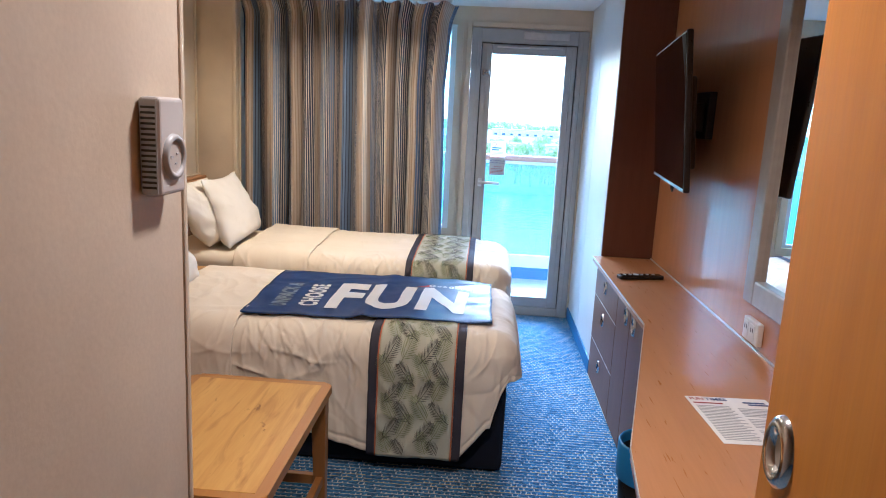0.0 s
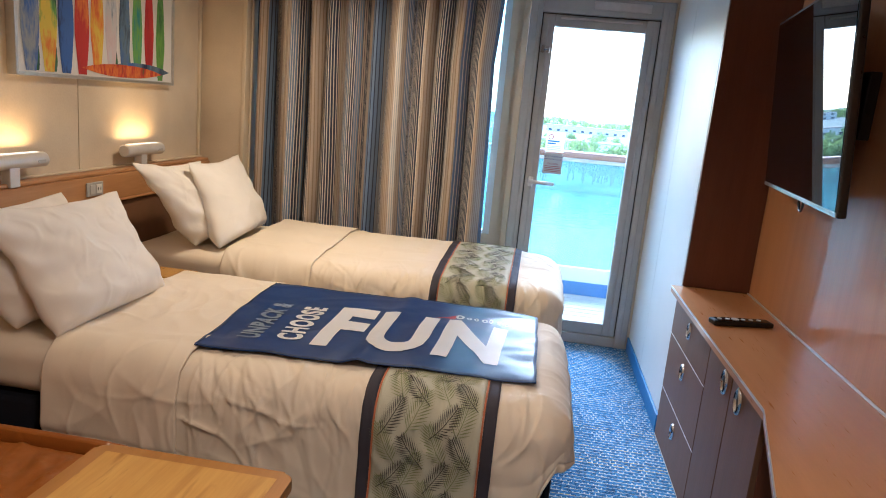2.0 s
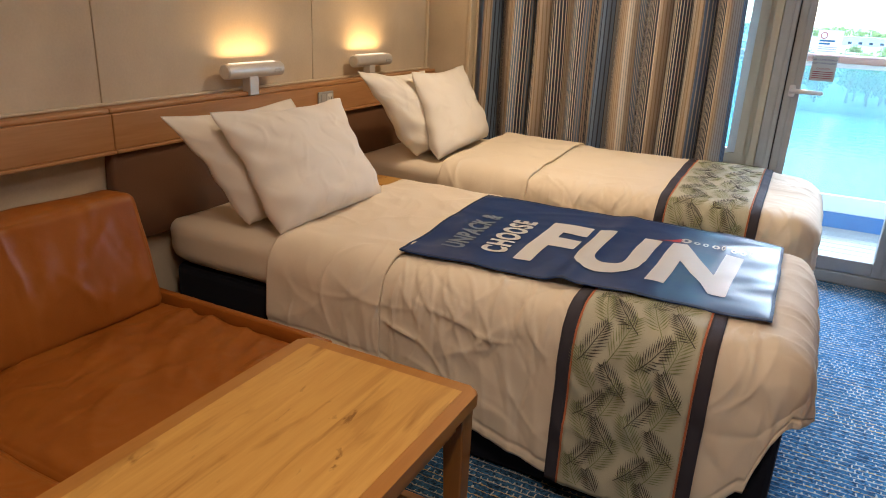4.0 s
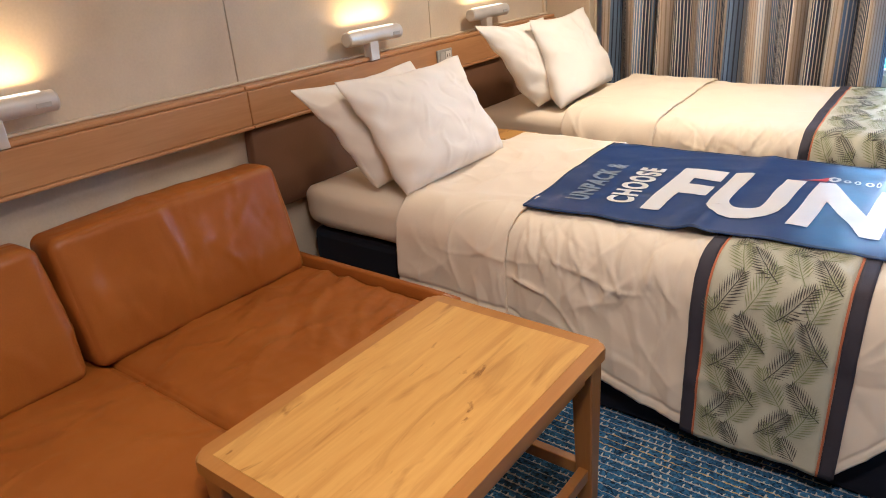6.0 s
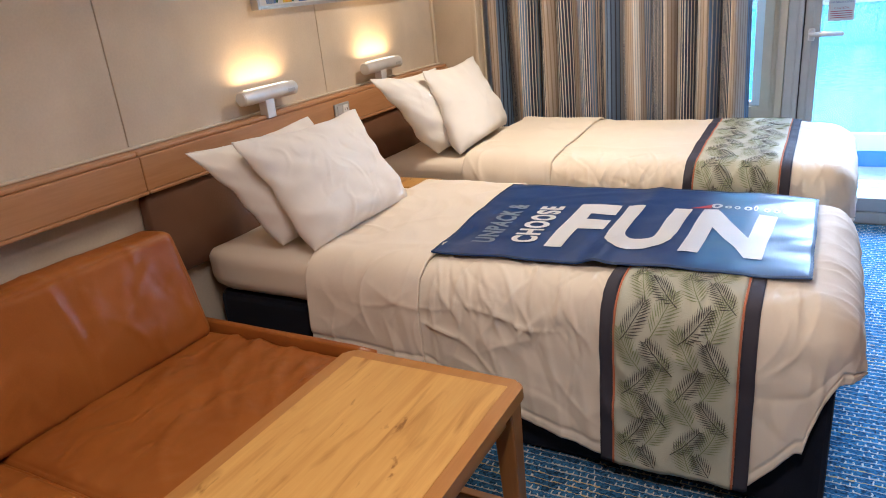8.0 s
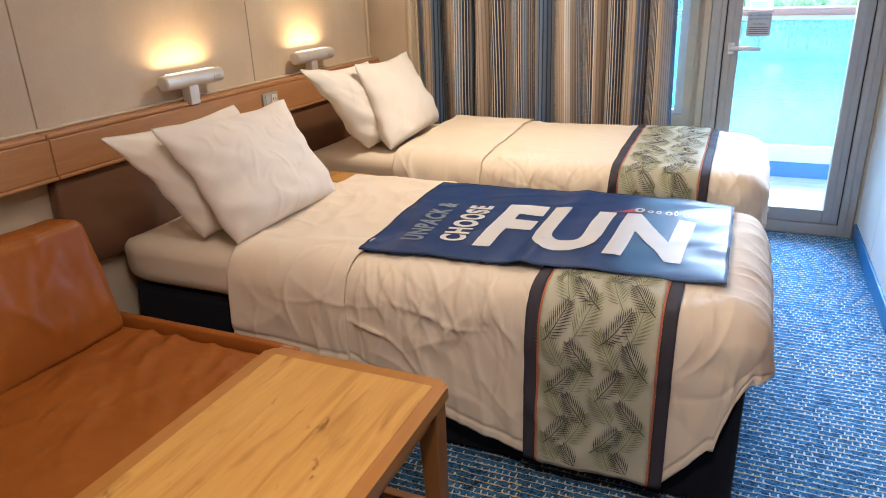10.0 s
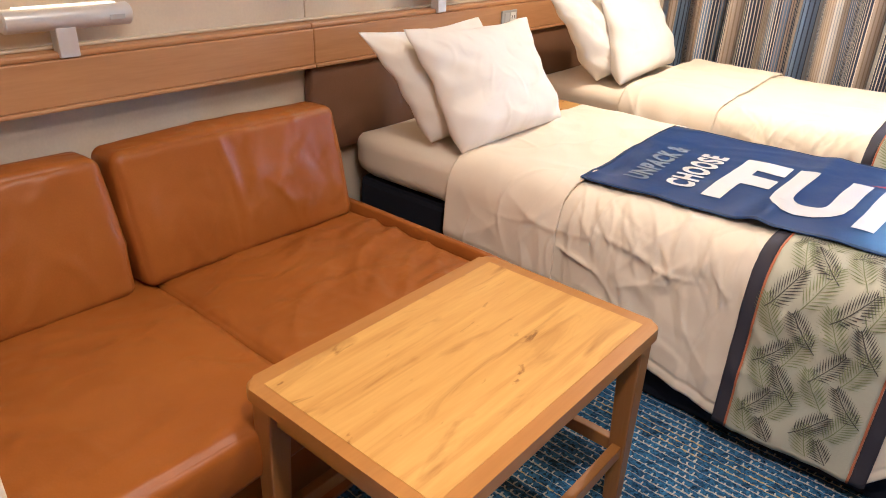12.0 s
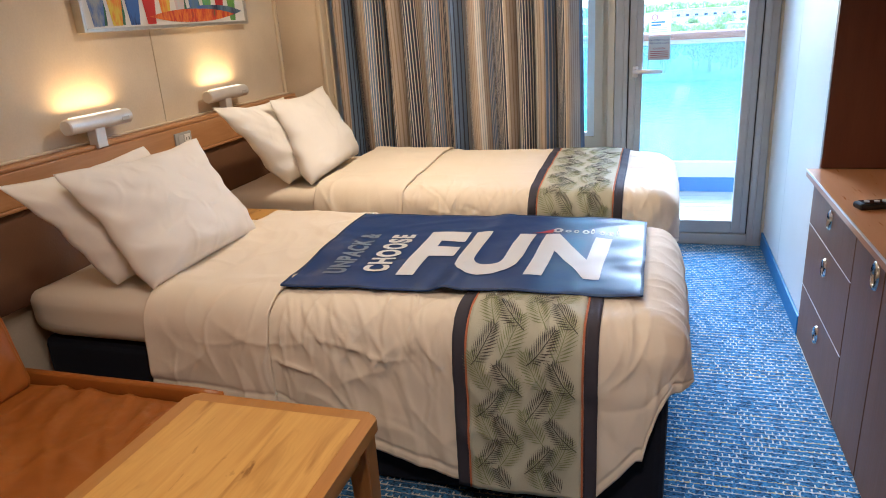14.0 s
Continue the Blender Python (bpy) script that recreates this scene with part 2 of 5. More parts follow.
for wn_name in ("wood_front", "wood_desk", "wood_table"):
    M[wn_name].node_tree.nodes["Principled BSDF"].inputs["Specular IOR Level"].default_value = 0.25
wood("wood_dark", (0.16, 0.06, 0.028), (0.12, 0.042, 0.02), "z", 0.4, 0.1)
wood("wood_closet", (0.5, 0.205, 0.012), (0.41, 0.155, 0.008), "z", 0.45, 0.0)
wood("deck_wood", (0.5, 0.44, 0.36), (0.42, 0.36, 0.29), "x", 0.7, 0.0)
wood("rail_wood", (0.42, 0.2, 0.12), (0.35, 0.16, 0.09), "x", 0.5, 0.0)
mat("metal_edge", (0.8, 0.78, 0.74), None, 20, 0.3, metal=0.6)
mat("paper", (0.78, 0.77, 0.75), (0.73, 0.72, 0.7), 6, 0.6)
mat("sticker_grey", (0.56, 0.56, 0.54), None, 20, 0.6)
stick = M["sticker_grey"].node_tree
film_light, film_mix = stick.nodes.new("ShaderNodeBsdfTranslucent"), stick.nodes.new("ShaderNodeMixShader")
film_light.inputs[0].default_value, film_mix.inputs[0].default_value = (0.4, 0.42, 0.42, 1), 0.3
stick.links.new(stick.nodes["Principled BSDF"].outputs[0], film_mix.inputs[1])
stick.links.new(film_light.outputs[0], film_mix.inputs[2])
stick.links.new(film_mix.outputs[0], stick.nodes["Material Output"].inputs[0])
mat("sticker_white", (0.82, 0.83, 0.83), None, 20, 0.6)
stick = M["sticker_white"].node_tree
film_light, film_mix = stick.nodes.new("ShaderNodeBsdfTranslucent"), stick.nodes.new("ShaderNodeMixShader")
film_light.inputs[0].default_value, film_mix.inputs[0].default_value = (0.8, 0.82, 0.84, 1), 0.6
stick.links.new(stick.nodes["Principled BSDF"].outputs[0], film_mix.inputs[1])
stick.links.new(film_light.outputs[0], film_mix.inputs[2])
stick.links.new(film_mix.outputs[0], stick.nodes["Material Output"].inputs[0])
mat("ink_grey", (0.46, 0.47, 0.5), None, 60, 0.7)
mat("ink_navy", (0.05, 0.07, 0.2), None, 60, 0.7)
mat("ink_red", (0.3, 0.025, 0.03), None, 60, 0.7)
mat("base_blue", (0.03, 0.16, 0.4), (0.025, 0.13, 0.34), 8, 0.45)
mat("bin_blue", (0.04, 0.2, 0.45), (0.03, 0.16, 0.38), 8, 0.4)
mat("white_paint", (0.8, 0.82, 0.83), (0.75, 0.77, 0.78), 6, 0.4)
mat("canvas", (0.74, 0.72, 0.68), (0.68, 0.66, 0.62), 9, 0.7, bump=0.3, bscale=240)
mat("water", (0.08, 0.3, 0.33), (0.06, 0.25, 0.28), 0.05, 0.2, bump=0.5, bscale=0.6)
mat("land", (0.24, 0.3, 0.2), (0.34, 0.36, 0.3), 0.02, 0.9)
mat("leaves", (0.17, 0.25, 0.12), (0.13, 0.2, 0.09), 0.6, 1.0, spec=0.05)
leaf_nodes = M["leaves"].node_tree
leaf_light, leaf_mix = leaf_nodes.nodes.new("ShaderNodeBsdfTranslucent"), leaf_nodes.nodes.new("ShaderNodeMixShader")
leaf_light.inputs[0].default_value, leaf_mix.inputs[0].default_value = (0.34, 0.46, 0.14, 1), 0.55
leaf_nodes.links.new(leaf_nodes.nodes["Principled BSDF"].outputs[0], leaf_mix.inputs[1])
leaf_nodes.links.new(leaf_light.outputs[0], leaf_mix.inputs[2])
leaf_nodes.links.new(leaf_mix.outputs[0], leaf_nodes.nodes["Material Output"].inputs[0])
mat("bark", (0.12, 0.09, 0.06), None, 3, 0.9)
mat("facade", (0.75, 0.74, 0.7), (0.66, 0.65, 0.62), 0.2, 0.8)
mat("roofing", (0.4, 0.36, 0.33), None, 0.4, 0.8)
mat("far_glass", (0.05, 0.07, 0.09), None, 0.5, 0.2)


def glass(name, tint, gloss, film, veil_tint=(0.9, 0.92, 0.92)):
    m = bpy.data.materials.new(name)
    m.use_nodes = True
    n, ln = m.node_tree.nodes, m.node_tree.links
    n.remove(n["Principled BSDF"])
    tr, gl, mx, lw = n.new("ShaderNodeBsdfTransparent"), n.new("ShaderNodeBsdfGlossy"), n.new("ShaderNodeMixShader"), n.new("ShaderNodeLayerWeight")
    tr.inputs[0].default_value = (*tint, 1)
    gl.inputs["Roughness"].default_value = 0.02
    lw.inputs[0].default_value = gloss
    ln.new(lw.outputs["Fresnel"], mx.inputs[0])
    ln.new(tr.outputs[0], mx.inputs[1])
    ln.new(gl.outputs[0], mx.inputs[2])
    # a thin salty film on the pane, which also paints in glare and haze
    veil, mx2 = n.new("ShaderNodeBsdfTranslucent"), n.new("ShaderNodeMixShader")
    tc, no, rg = n.new("ShaderNodeTexCoord"), n.new("ShaderNodeTexNoise"), n.new("ShaderNodeMapRange")
    no.inputs["Scale"].default_value, no.inputs["Detail"].default_value = 2.5, 5
    rg.inputs[3].default_value, rg.inputs[4].default_value = film * 0.7, film * 1.3
    ln.new(tc.outputs["Object"], no.inputs["Vector"])
    ln.new(no.outputs["Fac"], rg.inputs[0])
    veil.inputs[0].default_value = (*veil_tint, 1)
    ln.new(rg.outputs[0], mx2.inputs[0])
    ln.new(mx.outputs[0], mx2.inputs[1])
    ln.new(veil.outputs[0], mx2.inputs[2])
    ln.new(mx2.outputs[0], n["Material Output"].inputs[0])
    M[name] = m


glass("pane_clear", (0.94, 0.97, 0.97), 0.2, 0.012)
glass("pane_hazed", (0.55, 0.78, 0.84), 0.2, 0.14, (0.35, 0.5, 0.55))
glass("pane_tinted", (0.42, 0.65, 0.69), 0.25, 0.17, (0.3, 0.48, 0.51))
mat("mirror_glass", (0.92, 0.93, 0.92), (0.92, 0.93, 0.92), 1, 0.02, metal=1.0)
for polished in ("mirror_glass", "screen"):
    gloss_input = M[polished].node_tree.nodes["Principled BSDF"].inputs["Roughness"]
    gloss_input.default_value = 0.012
    for lk in list(gloss_input.links):
        M[polished].node_tree.links.remove(lk)


def stripes_material():
    """Striped curtain cloth: broad bands of blue, tan and navy with pin lines, across the cloth's own width."""
    m = bpy.data.materials.new("curtain_cloth")
    m.use_nodes = True
    n, ln = m.node_tree.nodes, m.node_tree.links
    b = n["Principled BSDF"]
    uv, sep = n.new("ShaderNodeUVMap"), n.new("ShaderNodeSeparateXYZ")
    ln.new(uv.outputs[0], sep.inputs[0])

    def frac(period):
        d, f = n.new("ShaderNodeMath"), n.new("ShaderNodeMath")
        d.operation, d.inputs[1].default_value, f.operation = "DIVIDE", period, "FRACT"
        ln.new(sep.outputs[0], d.inputs[0])
        ln.new(d.outputs[0], f.inputs[0])
        return f.outputs[0]

    def ramp(stops):
        r = n.new("ShaderNodeValToRGB")
        r.color_ramp.interpolation = "CONSTANT"
        e = r.color_ramp.elements
        e[0].position, e[0].color = stops[0][0], (*stops[0][1], 1)
        e[1].position, e[1].color = stops[1][0], (*stops[1][1], 1)
        for p, c in stops[2:]:
            e.new(p).color = (*c, 1)
        return r

    navy, steel, tan, cream, grey, umber = (0.026, 0.04, 0.09), (0.17, 0.24, 0.37), (0.5, 0.41, 0.32), (0.8, 0.72, 0.6), (0.42, 0.42, 0.43), (0.32, 0.24, 0.17)
    band = ramp([(0.0, navy), (0.13, tan), (0.28, steel), (0.36, grey), (0.42, navy), (0.56, tan), (0.66, cream), (0.72, tan), (0.77, steel), (0.84, navy), (0.9, steel), (0.95, tan)])
    pin = ramp([(0.0, (0.0, 0.0, 0.0)), (0.7, (1, 1, 1))])
    pinc = ramp([(0.0, cream), (0.13, umber), (0.28, navy), (0.36, tan), (0.42, cream), (0.56, umber), (0.66, grey), (0.72, umber), (0.78, cream), (0.84, cream), (0.9, tan), (0.95, navy)])
    ln.new(frac(0.46), band.inputs[0])
    ln.new(frac(0.46), pinc.inputs[0])
    ln.new(frac(0.0098), pin.inputs[0])
    mx = n.new("ShaderNodeMix")
    mx.data_type = "RGBA"
    ln.new(pin.outputs[0], mx.inputs[0])
    ln.new(band.outputs[0], mx.inputs[6])
    ln.new(pinc.outputs[0], mx.inputs[7])
    no = n.new("ShaderNodeTexNoise")
    no.inputs["Scale"].default_value = 220
    tc = n.new("ShaderNodeTexCoord")
    ln.new(tc.outputs["Object"], no.inputs["Vector"])
    bp = n.new("ShaderNodeBump")
    bp.inputs["Strength"].default_value, bp.inputs["Distance"].default_value = 0.2, 0.003
    ln.new(no.outputs["Fac"], bp.inputs["Height"])
    ln.new(bp.outputs[0], b.inputs["Normal"])
    ln.new(mx.outputs[2], b.inputs["Base Color"])
    b.inputs["Roughness"].default_value = 0.62
    b.inputs["Sheen Weight"].default_value = 0.15
    tl, ms = n.new("ShaderNodeBsdfTranslucent"), n.new("ShaderNodeMixShader")
    ms.inputs[0].default_value = 0.12
    ln.new(mx.outputs[2], tl.inputs[0])
    ln.new(b.outputs[0], ms.inputs[1])
    ln.new(tl.outputs[0], ms.inputs[2])
    ln.new(ms.outputs[0], n["Material Output"].inputs[0])
    M["curtain_cloth"] = m


def carpet_material():
    """Looped carpet: navy and blue rows with pale dashes and thin ochre lines."""
    m = bpy.data.materials.new("carpet")
    m.use_nodes = True
    n, ln = m.node_tree.nodes, m.node_tree.links
    b = n["Principled BSDF"]
    tc, sep = n.new("ShaderNodeTexCoord"), n.new("ShaderNodeSeparateXYZ")
    ln.new(tc.outputs["Object"], sep.inputs[0])

    def math_node(op, a, v):
        k = n.new("ShaderNodeMath")
        k.operation = op
        for i, s in enumerate((a, v)):
            if s is None:
                continue
            if isinstance(s, (int, float)):
                k.inputs[i].default_value = s
            else:
                ln.new(s, k.inputs[i])
        return k.outputs[0]

    wob = n.new("ShaderNodeTexNoise")
    wob.inputs["Scale"].default_value, wob.inputs["Detail"].default_value = 85, 6
    ln.new(tc.outputs["Object"], wob.inputs["Vector"])
    wy = math_node("ADD", sep.outputs[1], math_node("MULTIPLY", wob.outputs["Fac"], 0.012))
    wx = math_node("ADD", sep.outputs[0], math_node("MULTIPLY", wob.outputs["Fac"], 0.012))
    yr = math_node("DIVIDE", wy, 0.025)
    row, rown = math_node("FRACT", yr, None), math_node("FLOOR", yr, None)
    xr = math_node("ADD", math_node("DIVIDE", wx, 0.021), math_node("MULTIPLY", rown, 0.377))
    col, coln = math_node("FRACT", xr, None), math_node("FLOOR", xr, None)
    cell = n.new("ShaderNodeTexWhiteNoise")
    cell.noise_dimensions = "2D"
    cmb = n.new("ShaderNodeCombineXYZ")
    ln.new(coln, cmb.inputs[0])
    ln.new(rown, cmb.inputs[1])
    ln.new(cmb.outputs[0], cell.inputs["Vector"])
    strip = n.new("ShaderNodeTexWhiteNoise")
    strip.noise_dimensions = "1D"
    ln.new(rown, strip.inputs["W"])
    patch = n.new("ShaderNodeTexNoise")
    patch.inputs["Scale"].default_value, patch.inputs["Detail"].default_value = 7, 3
    ln.new(tc.outputs["Object"], patch.inputs["Vector"])
    line = math_node("LESS_THAN", row, math_node("ADD", math_node("MULTIPLY", cell.outputs["Value"], 0.16), 0.08))
    tick = math_node("MULTIPLY", math_node("LESS_THAN", col, 0.2), math_node("LESS_THAN", row, math_node("ADD", math_node("MULTIPLY", patch.outputs["Fac"], 1.6), -0.25)))
    tick = math_node("MULTIPLY", tick, math_node("GREATER_THAN", cell.outputs["Value"], 0.28))
    loops = n.new("ShaderNodeTexVoronoi")
    loops.inputs["Scale"].default_value = 150
    loops.inputs["Randomness"].default_value = 1.0
    ln.new(tc.outputs["Object"], loops.inputs["Vector"])
    blend = n.new("ShaderNodeMix")
    blend.inputs[0].default_value = 0.78
    ln.new(cell.outputs["Value"], blend.inputs[2])
    ln.new(loops.outputs["Color"], blend.inputs[3])
    base = n.new("ShaderNodeValToRGB")
    base.color_ramp.elements[0].position, base.color_ramp.elements[1].position = 0.15, 0.85
    base.color_ramp.elements[0].color, base.color_ramp.elements[1].color = (0.007, 0.018, 0.044, 1), (0.066, 0.2, 0.41, 1)
    ln.new(blend.outputs[0], base.inputs[0])
    thread = n.new("ShaderNodeValToRGB")
    thread.color_ramp.interpolation = "CONSTANT"
    thread.color_ramp.elements[0].color = (0.44, 0.43, 0.37, 1)
    thread.color_ramp.elements[1].position, thread.color_ramp.elements[1].color = 0.74, (0.52, 0.4, 0.15, 1)
    ln.new(strip.outputs["Value"], thread.inputs[0])
    mx = n.new("ShaderNodeMix")
    mx.data_type = "RGBA"
    ln.new(line, mx.inputs[0])
    ln.new(base.outputs[0], mx.inputs[6])
    ln.new(thread.outputs[0], mx.inputs[7])
    mx2 = n.new("ShaderNodeMix")
    mx2.data_type = "RGBA"
    ln.new(tick, mx2.inputs[0])
    ln.new(mx.outputs[2], mx2.inputs[6])
    mx2.inputs[7].default_value = (0.56, 0.56, 0.5, 1)
    ln.new(mx2.outputs[2], b.inputs["Base Color"])
    b.inputs["Roughness"].default_value = 0.9
    b.inputs["Specular IOR Level"].default_value = 0.08
    b.inputs["Sheen Weight"].default_value = 0.8
    b.inputs["Sheen Roughness"].default_value = 0.45
    b.inputs["Sheen Tint"].default_value = (0.16, 0.52, 1.0, 1)
    bp = n.new("ShaderNodeBump")
    bp.inputs["Strength"].default_value, bp.inputs["Distance"].default_value = 0.3, 0.004
    ln.new(loops.outputs["Distance"], bp.inputs["Height"])
    ln.new(bp.outputs[0], b.inputs["Normal"])
    M["carpet"] = m


stripes_material()
carpet_material()

# assumed lamps, placed and powered to brighten the passage, sofa and beds
added_ceiling_lamp(1.1, 2.5, 1.75, (1.0, 0.7, 0.45))
added_ceiling_lamp(0.45, 3.15, 0.72, (1.0, 0.7, 0.4))
added_ceiling_lamp(0.22, 5.15, 2.15, (1.0, 0.67, 0.35))

# ---- the room's shell ----
WX, RX, CZ = -0.90, 2.03, 2.2
EY = 6.277
setting("floor", box(-1.0, 2.15, -0.4, 6.3, -0.1, 0.0), M["carpet"], "blue looped carpet with pale dashes and ochre lines")
setting("ceiling", box(-1.0, 2.15, -0.4, 6.4, CZ, CZ + 0.1), M["ceiling_white"], "plain white cabin ceiling")
west = setting("wall_west", box(-1.05, WX - 0.012, 2.2, 6.4, 0, CZ), M["seam_dark"], "cream vinyl panelled wall behind the beds")
for y0, y1 in ((2.25, 3.723), (3.727, 4.814), (4.818, 5.9)):
    part("panel", box(WX - 0.012, WX, y0, y1, 0, CZ, bevel=0.0015, seg=1), M["wall_vinyl"], west)
setting("wall_bathroom_west", box(-1.0, -0.912, -0.3, 2.2, 0, CZ), M["wall_vinyl"], "plain cream wall closing the cabin")
setting("wall_south", box(-1.0, 2.15, -0.4, -0.3, 0, CZ), M["wall_vinyl"], "plain cream wall at the cabin's entrance")
setting("wall_bathroom_side", box(0.49, 0.626, -0.3, 2.2345, 0, CZ), M["wall_vinyl"], "cream vinyl wall of the entrance passage")
setting("wall_bathroom_end", box(-0.912, 0.49, 2.15, 2.246, 0, CZ), M["wall_vinyl"], "cream vinyl wall beside the sofa")
tb = box(0.49, 0.63, 2.235, 2.249, 0, CZ, bevel=0.004)
setting("trim_corner", tb, M["wall_trim"], "cream corner strip of the passage wall")
setting("wall_east", box(RX, 2.15, 2.2, 5.13, 0, CZ), M["wood_cherry"], "cherry wood veneered wall panel")
setting("wall_east_entry", box(RX, 2.15, -0.3, 2.2, 0, CZ), M["wall_vinyl"], "plain cream wall")
ew = setting("wall_east_white", box(1.762, 2.15, 5.13, 6.4, 0, CZ), M["seam_dark"], "white panelled wall beside the balcony door")
for y0, y1 in ((5.122, 5.768), (5.772, 6.277)):
    part("panel", box(1.75, 1.762, y0, y1, 0, CZ, bevel=0.001, seg=1), M["wall_white"], ew)
setting("baseboard", box(1.738, 1.75, 5.135, 6.262, 0.0, 0.085, bevel=0.003), M["base_blue"], "blue skirting along the white wall")
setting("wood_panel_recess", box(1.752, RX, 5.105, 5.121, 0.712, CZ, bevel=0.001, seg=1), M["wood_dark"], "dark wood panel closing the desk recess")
setting("wall_jog", box(WX, -0.655, 5.9, EY, 0, CZ), M["wall_vinyl"], "cream wall return beside the curtain")
tj = box(-0.657, -0.632, 5.893, 5.925, 0, CZ, bevel=0.004)
bx(tj, WX, WX + 0.014, 5.85, 5.866, 0.965, CZ, bevel=0.003)
bx(tj, -0.654, -0.64, 6.0, 6.03, 0, CZ, bevel=0.003)
setting("trim_jog", tj, M["wall_trim"], "cream wall strips beside the curtain")
# the wall with the window and the balcony door
nw = bmesh.new()
bx(nw, -1.0, -0.32, EY, 6.4, 0, CZ)
bx(nw, -0.32, 0.83, EY, 6.4, 0, 0.62)
bx(nw, -0.32, 0.83, EY, 6.4, 2.08, CZ)
bx(nw, 0.83, 0.92, EY, 6.4, 0, CZ)
bx(nw, 0.92, 1.737, EY, 6.4, 2.063, CZ)
bx(nw, 1.737, 1.762, EY, 6.4, 0, CZ)
setting("wall_north", nw, M["wall_trim"], "cream outer wall with the window and balcony door")


def rounded(cx, cz, w, h, r, n=6):
    pts = []
    for k, (sx, sz) in enumerate(((1, 1), (-1, 1), (-1, -1), (1, -1))):
        for i in range(n + 1):
            a = math.pi / 2 * (k + i / n)
            pts.append((cx + sx * (w / 2 - r) + r * math.cos(a), cz + sz * (h / 2 - r) + r * math.sin(a)))
    return pts


def ring_frame(bm, outer, inner, y0, y1):
    """A frame between two closed outlines in x and z, from y0 to y1."""
    rows = [[bm.verts.new((x, y, z)) for x, z in o] for o, y in ((outer, y0), (inner, y0), (inner, y1), (outer, y1))]
    n = len(outer)
    for a, b in zip(rows, rows[1:] + rows[:1]):
        for k in range(n):
            bm.faces.new((a[k], a[(k + 1) % n], b[(k + 1) % n], b[k]))
    return bm


win = thing("window_1", (0.14, EY, 0.6), "fixed cabin window with a cream rounded frame behind the curtain", "window", kind="structure")
part("window_frame", ring_frame(bmesh.new(), rounded(0.255, 1.35, 1.21, 1.54, 0.05), rounded(0.255, 1.35, 1.12, 1.45, 0.006), EY - 0.012, EY + 0.05), M["wall_trim"], win)
part("gasket", ring_frame(bmesh.new(), rounded(0.255, 1.35, 1.12, 1.45, 0.006), rounded(0.255, 1.35, 1.035, 1.405, 0.004), EY + 0.02, EY + 0.06), M["white_paint"], win)
pane = part("pane", box(-0.315, 0.825, EY + 0.062, EY + 0.07, 0.63, 2.07), M["pane_hazed"], win)
pane.visible_shadow = False

# trim round the balcony door
td = bmesh.new()
bx(td, 0.884, 0.92, EY - 0.012, EY, 0, 2.10, bevel=0.003)
bx(td, 0.922, 1.737, EY - 0.012, EY, 2.066, 2.10, bevel=0.003)
setting("trim_door", td, M["wall_trim"], "cream trim round the balcony door")
door = thing("door_1", (1.33, EY, 0), "grey metal balcony door with a full glass pane, closed", "balcony door", kind="structure")
fr = bmesh.new()
bx(fr, 0.923, 0.992, EY - 0.01, EY + 0.09, 0, 2.06, bevel=0.004)
bx(fr, 1.664, 1.734, EY - 0.01, EY + 0.09, 0, 2.06, bevel=0.004)
bx(fr, 0.992, 1.664, EY - 0.008, EY + 0.09, 1.963, 2.058, bevel=0.004)
bx(fr, 0.992, 1.664, EY - 0.008, EY + 0.09, 0.002, 0.062, bevel=0.004)
bx(fr, 0.962, 0.97, EY - 0.014, EY - 0.008, 0.03, 2.02, bevel=0.002)
bx(fr, 1.69, 1.698, EY - 0.014, EY - 0.008, 0.03, 2.02, bevel=0.002)
part("frame", fr, M["door_grey"], door)
gk = bmesh.new()
bx(gk, 0.9925, 0.998, EY + 0.01, EY + 0.05, 0.064, 1.961)
bx(gk, 1.658, 1.6635, EY + 0.01, EY + 0.05, 0.064, 1.961)
bx(gk, 0.9985, 1.6575, EY + 0.01, EY + 0.05, 1.957, 1.961)
part("gasket", gk, M["gasket"], door)
lf = bmesh.new()
bx(lf, 0.998, 1.07, EY + 0.002, EY + 0.06, 0.066, 1.956, bevel=0.005)
bx(lf, 1.583, 1.658, EY + 0.002, EY + 0.06, 0.066, 1.956, bevel=0.005)
bx(lf, 1.07, 1.583, EY + 0.004, EY + 0.06, 1.888, 1.955, bevel=0.005)
bx(lf, 1.07, 1.583, EY + 0.004, EY + 0.06, 0.067, 0.14, bevel=0.005)
bx(lf, 1.03, 1.037, EY - 0.003, EY + 0.003, 0.09, 1.93, bevel=0.002)
bx(lf, 1.62, 1.627, EY - 0.003, EY + 0.003, 0.09, 1.93, bevel=0.002)
leaf = part("door_leaf", lf, M["door_grey"], door)
gp = part("pane", box(1.068, 1.585, EY + 0.028, EY + 0.036, 0.138, 1.89), M["pane_clear"], door)
gp.visible_shadow = False
ve = bmesh.new()
bx(ve, 1.28, 1.6, EY - 0.022, EY - 0.008, 1.992, 2.04, bevel=0.005)
bx(ve, 1.1, 1.56, EY - 0.014, EY + 0.001, 1.93, 1.942, bevel=0.003)
part("door_closer", ve, M["brushed_silver"], door)
hd = bmesh.new()
bx(hd, 1.018, 1.048, EY - 0.012, EY + 0.003, 0.95, 1.01, bevel=0.006)
cyl(hd, (1.033, EY - 0.01, 0.985), (1.033, EY - 0.06, 0.985), 0.011)
cyl(hd, (1.028, EY - 0.058, 0.985), (1.165, EY - 0.058, 0.982), 0.012, 0.01)
bmesh.ops.create_uvsphere(hd, u_segments=12, v_segments=8, radius=0.0102, matrix=Matrix.Translation((1.165, EY - 0.058, 0.982)))
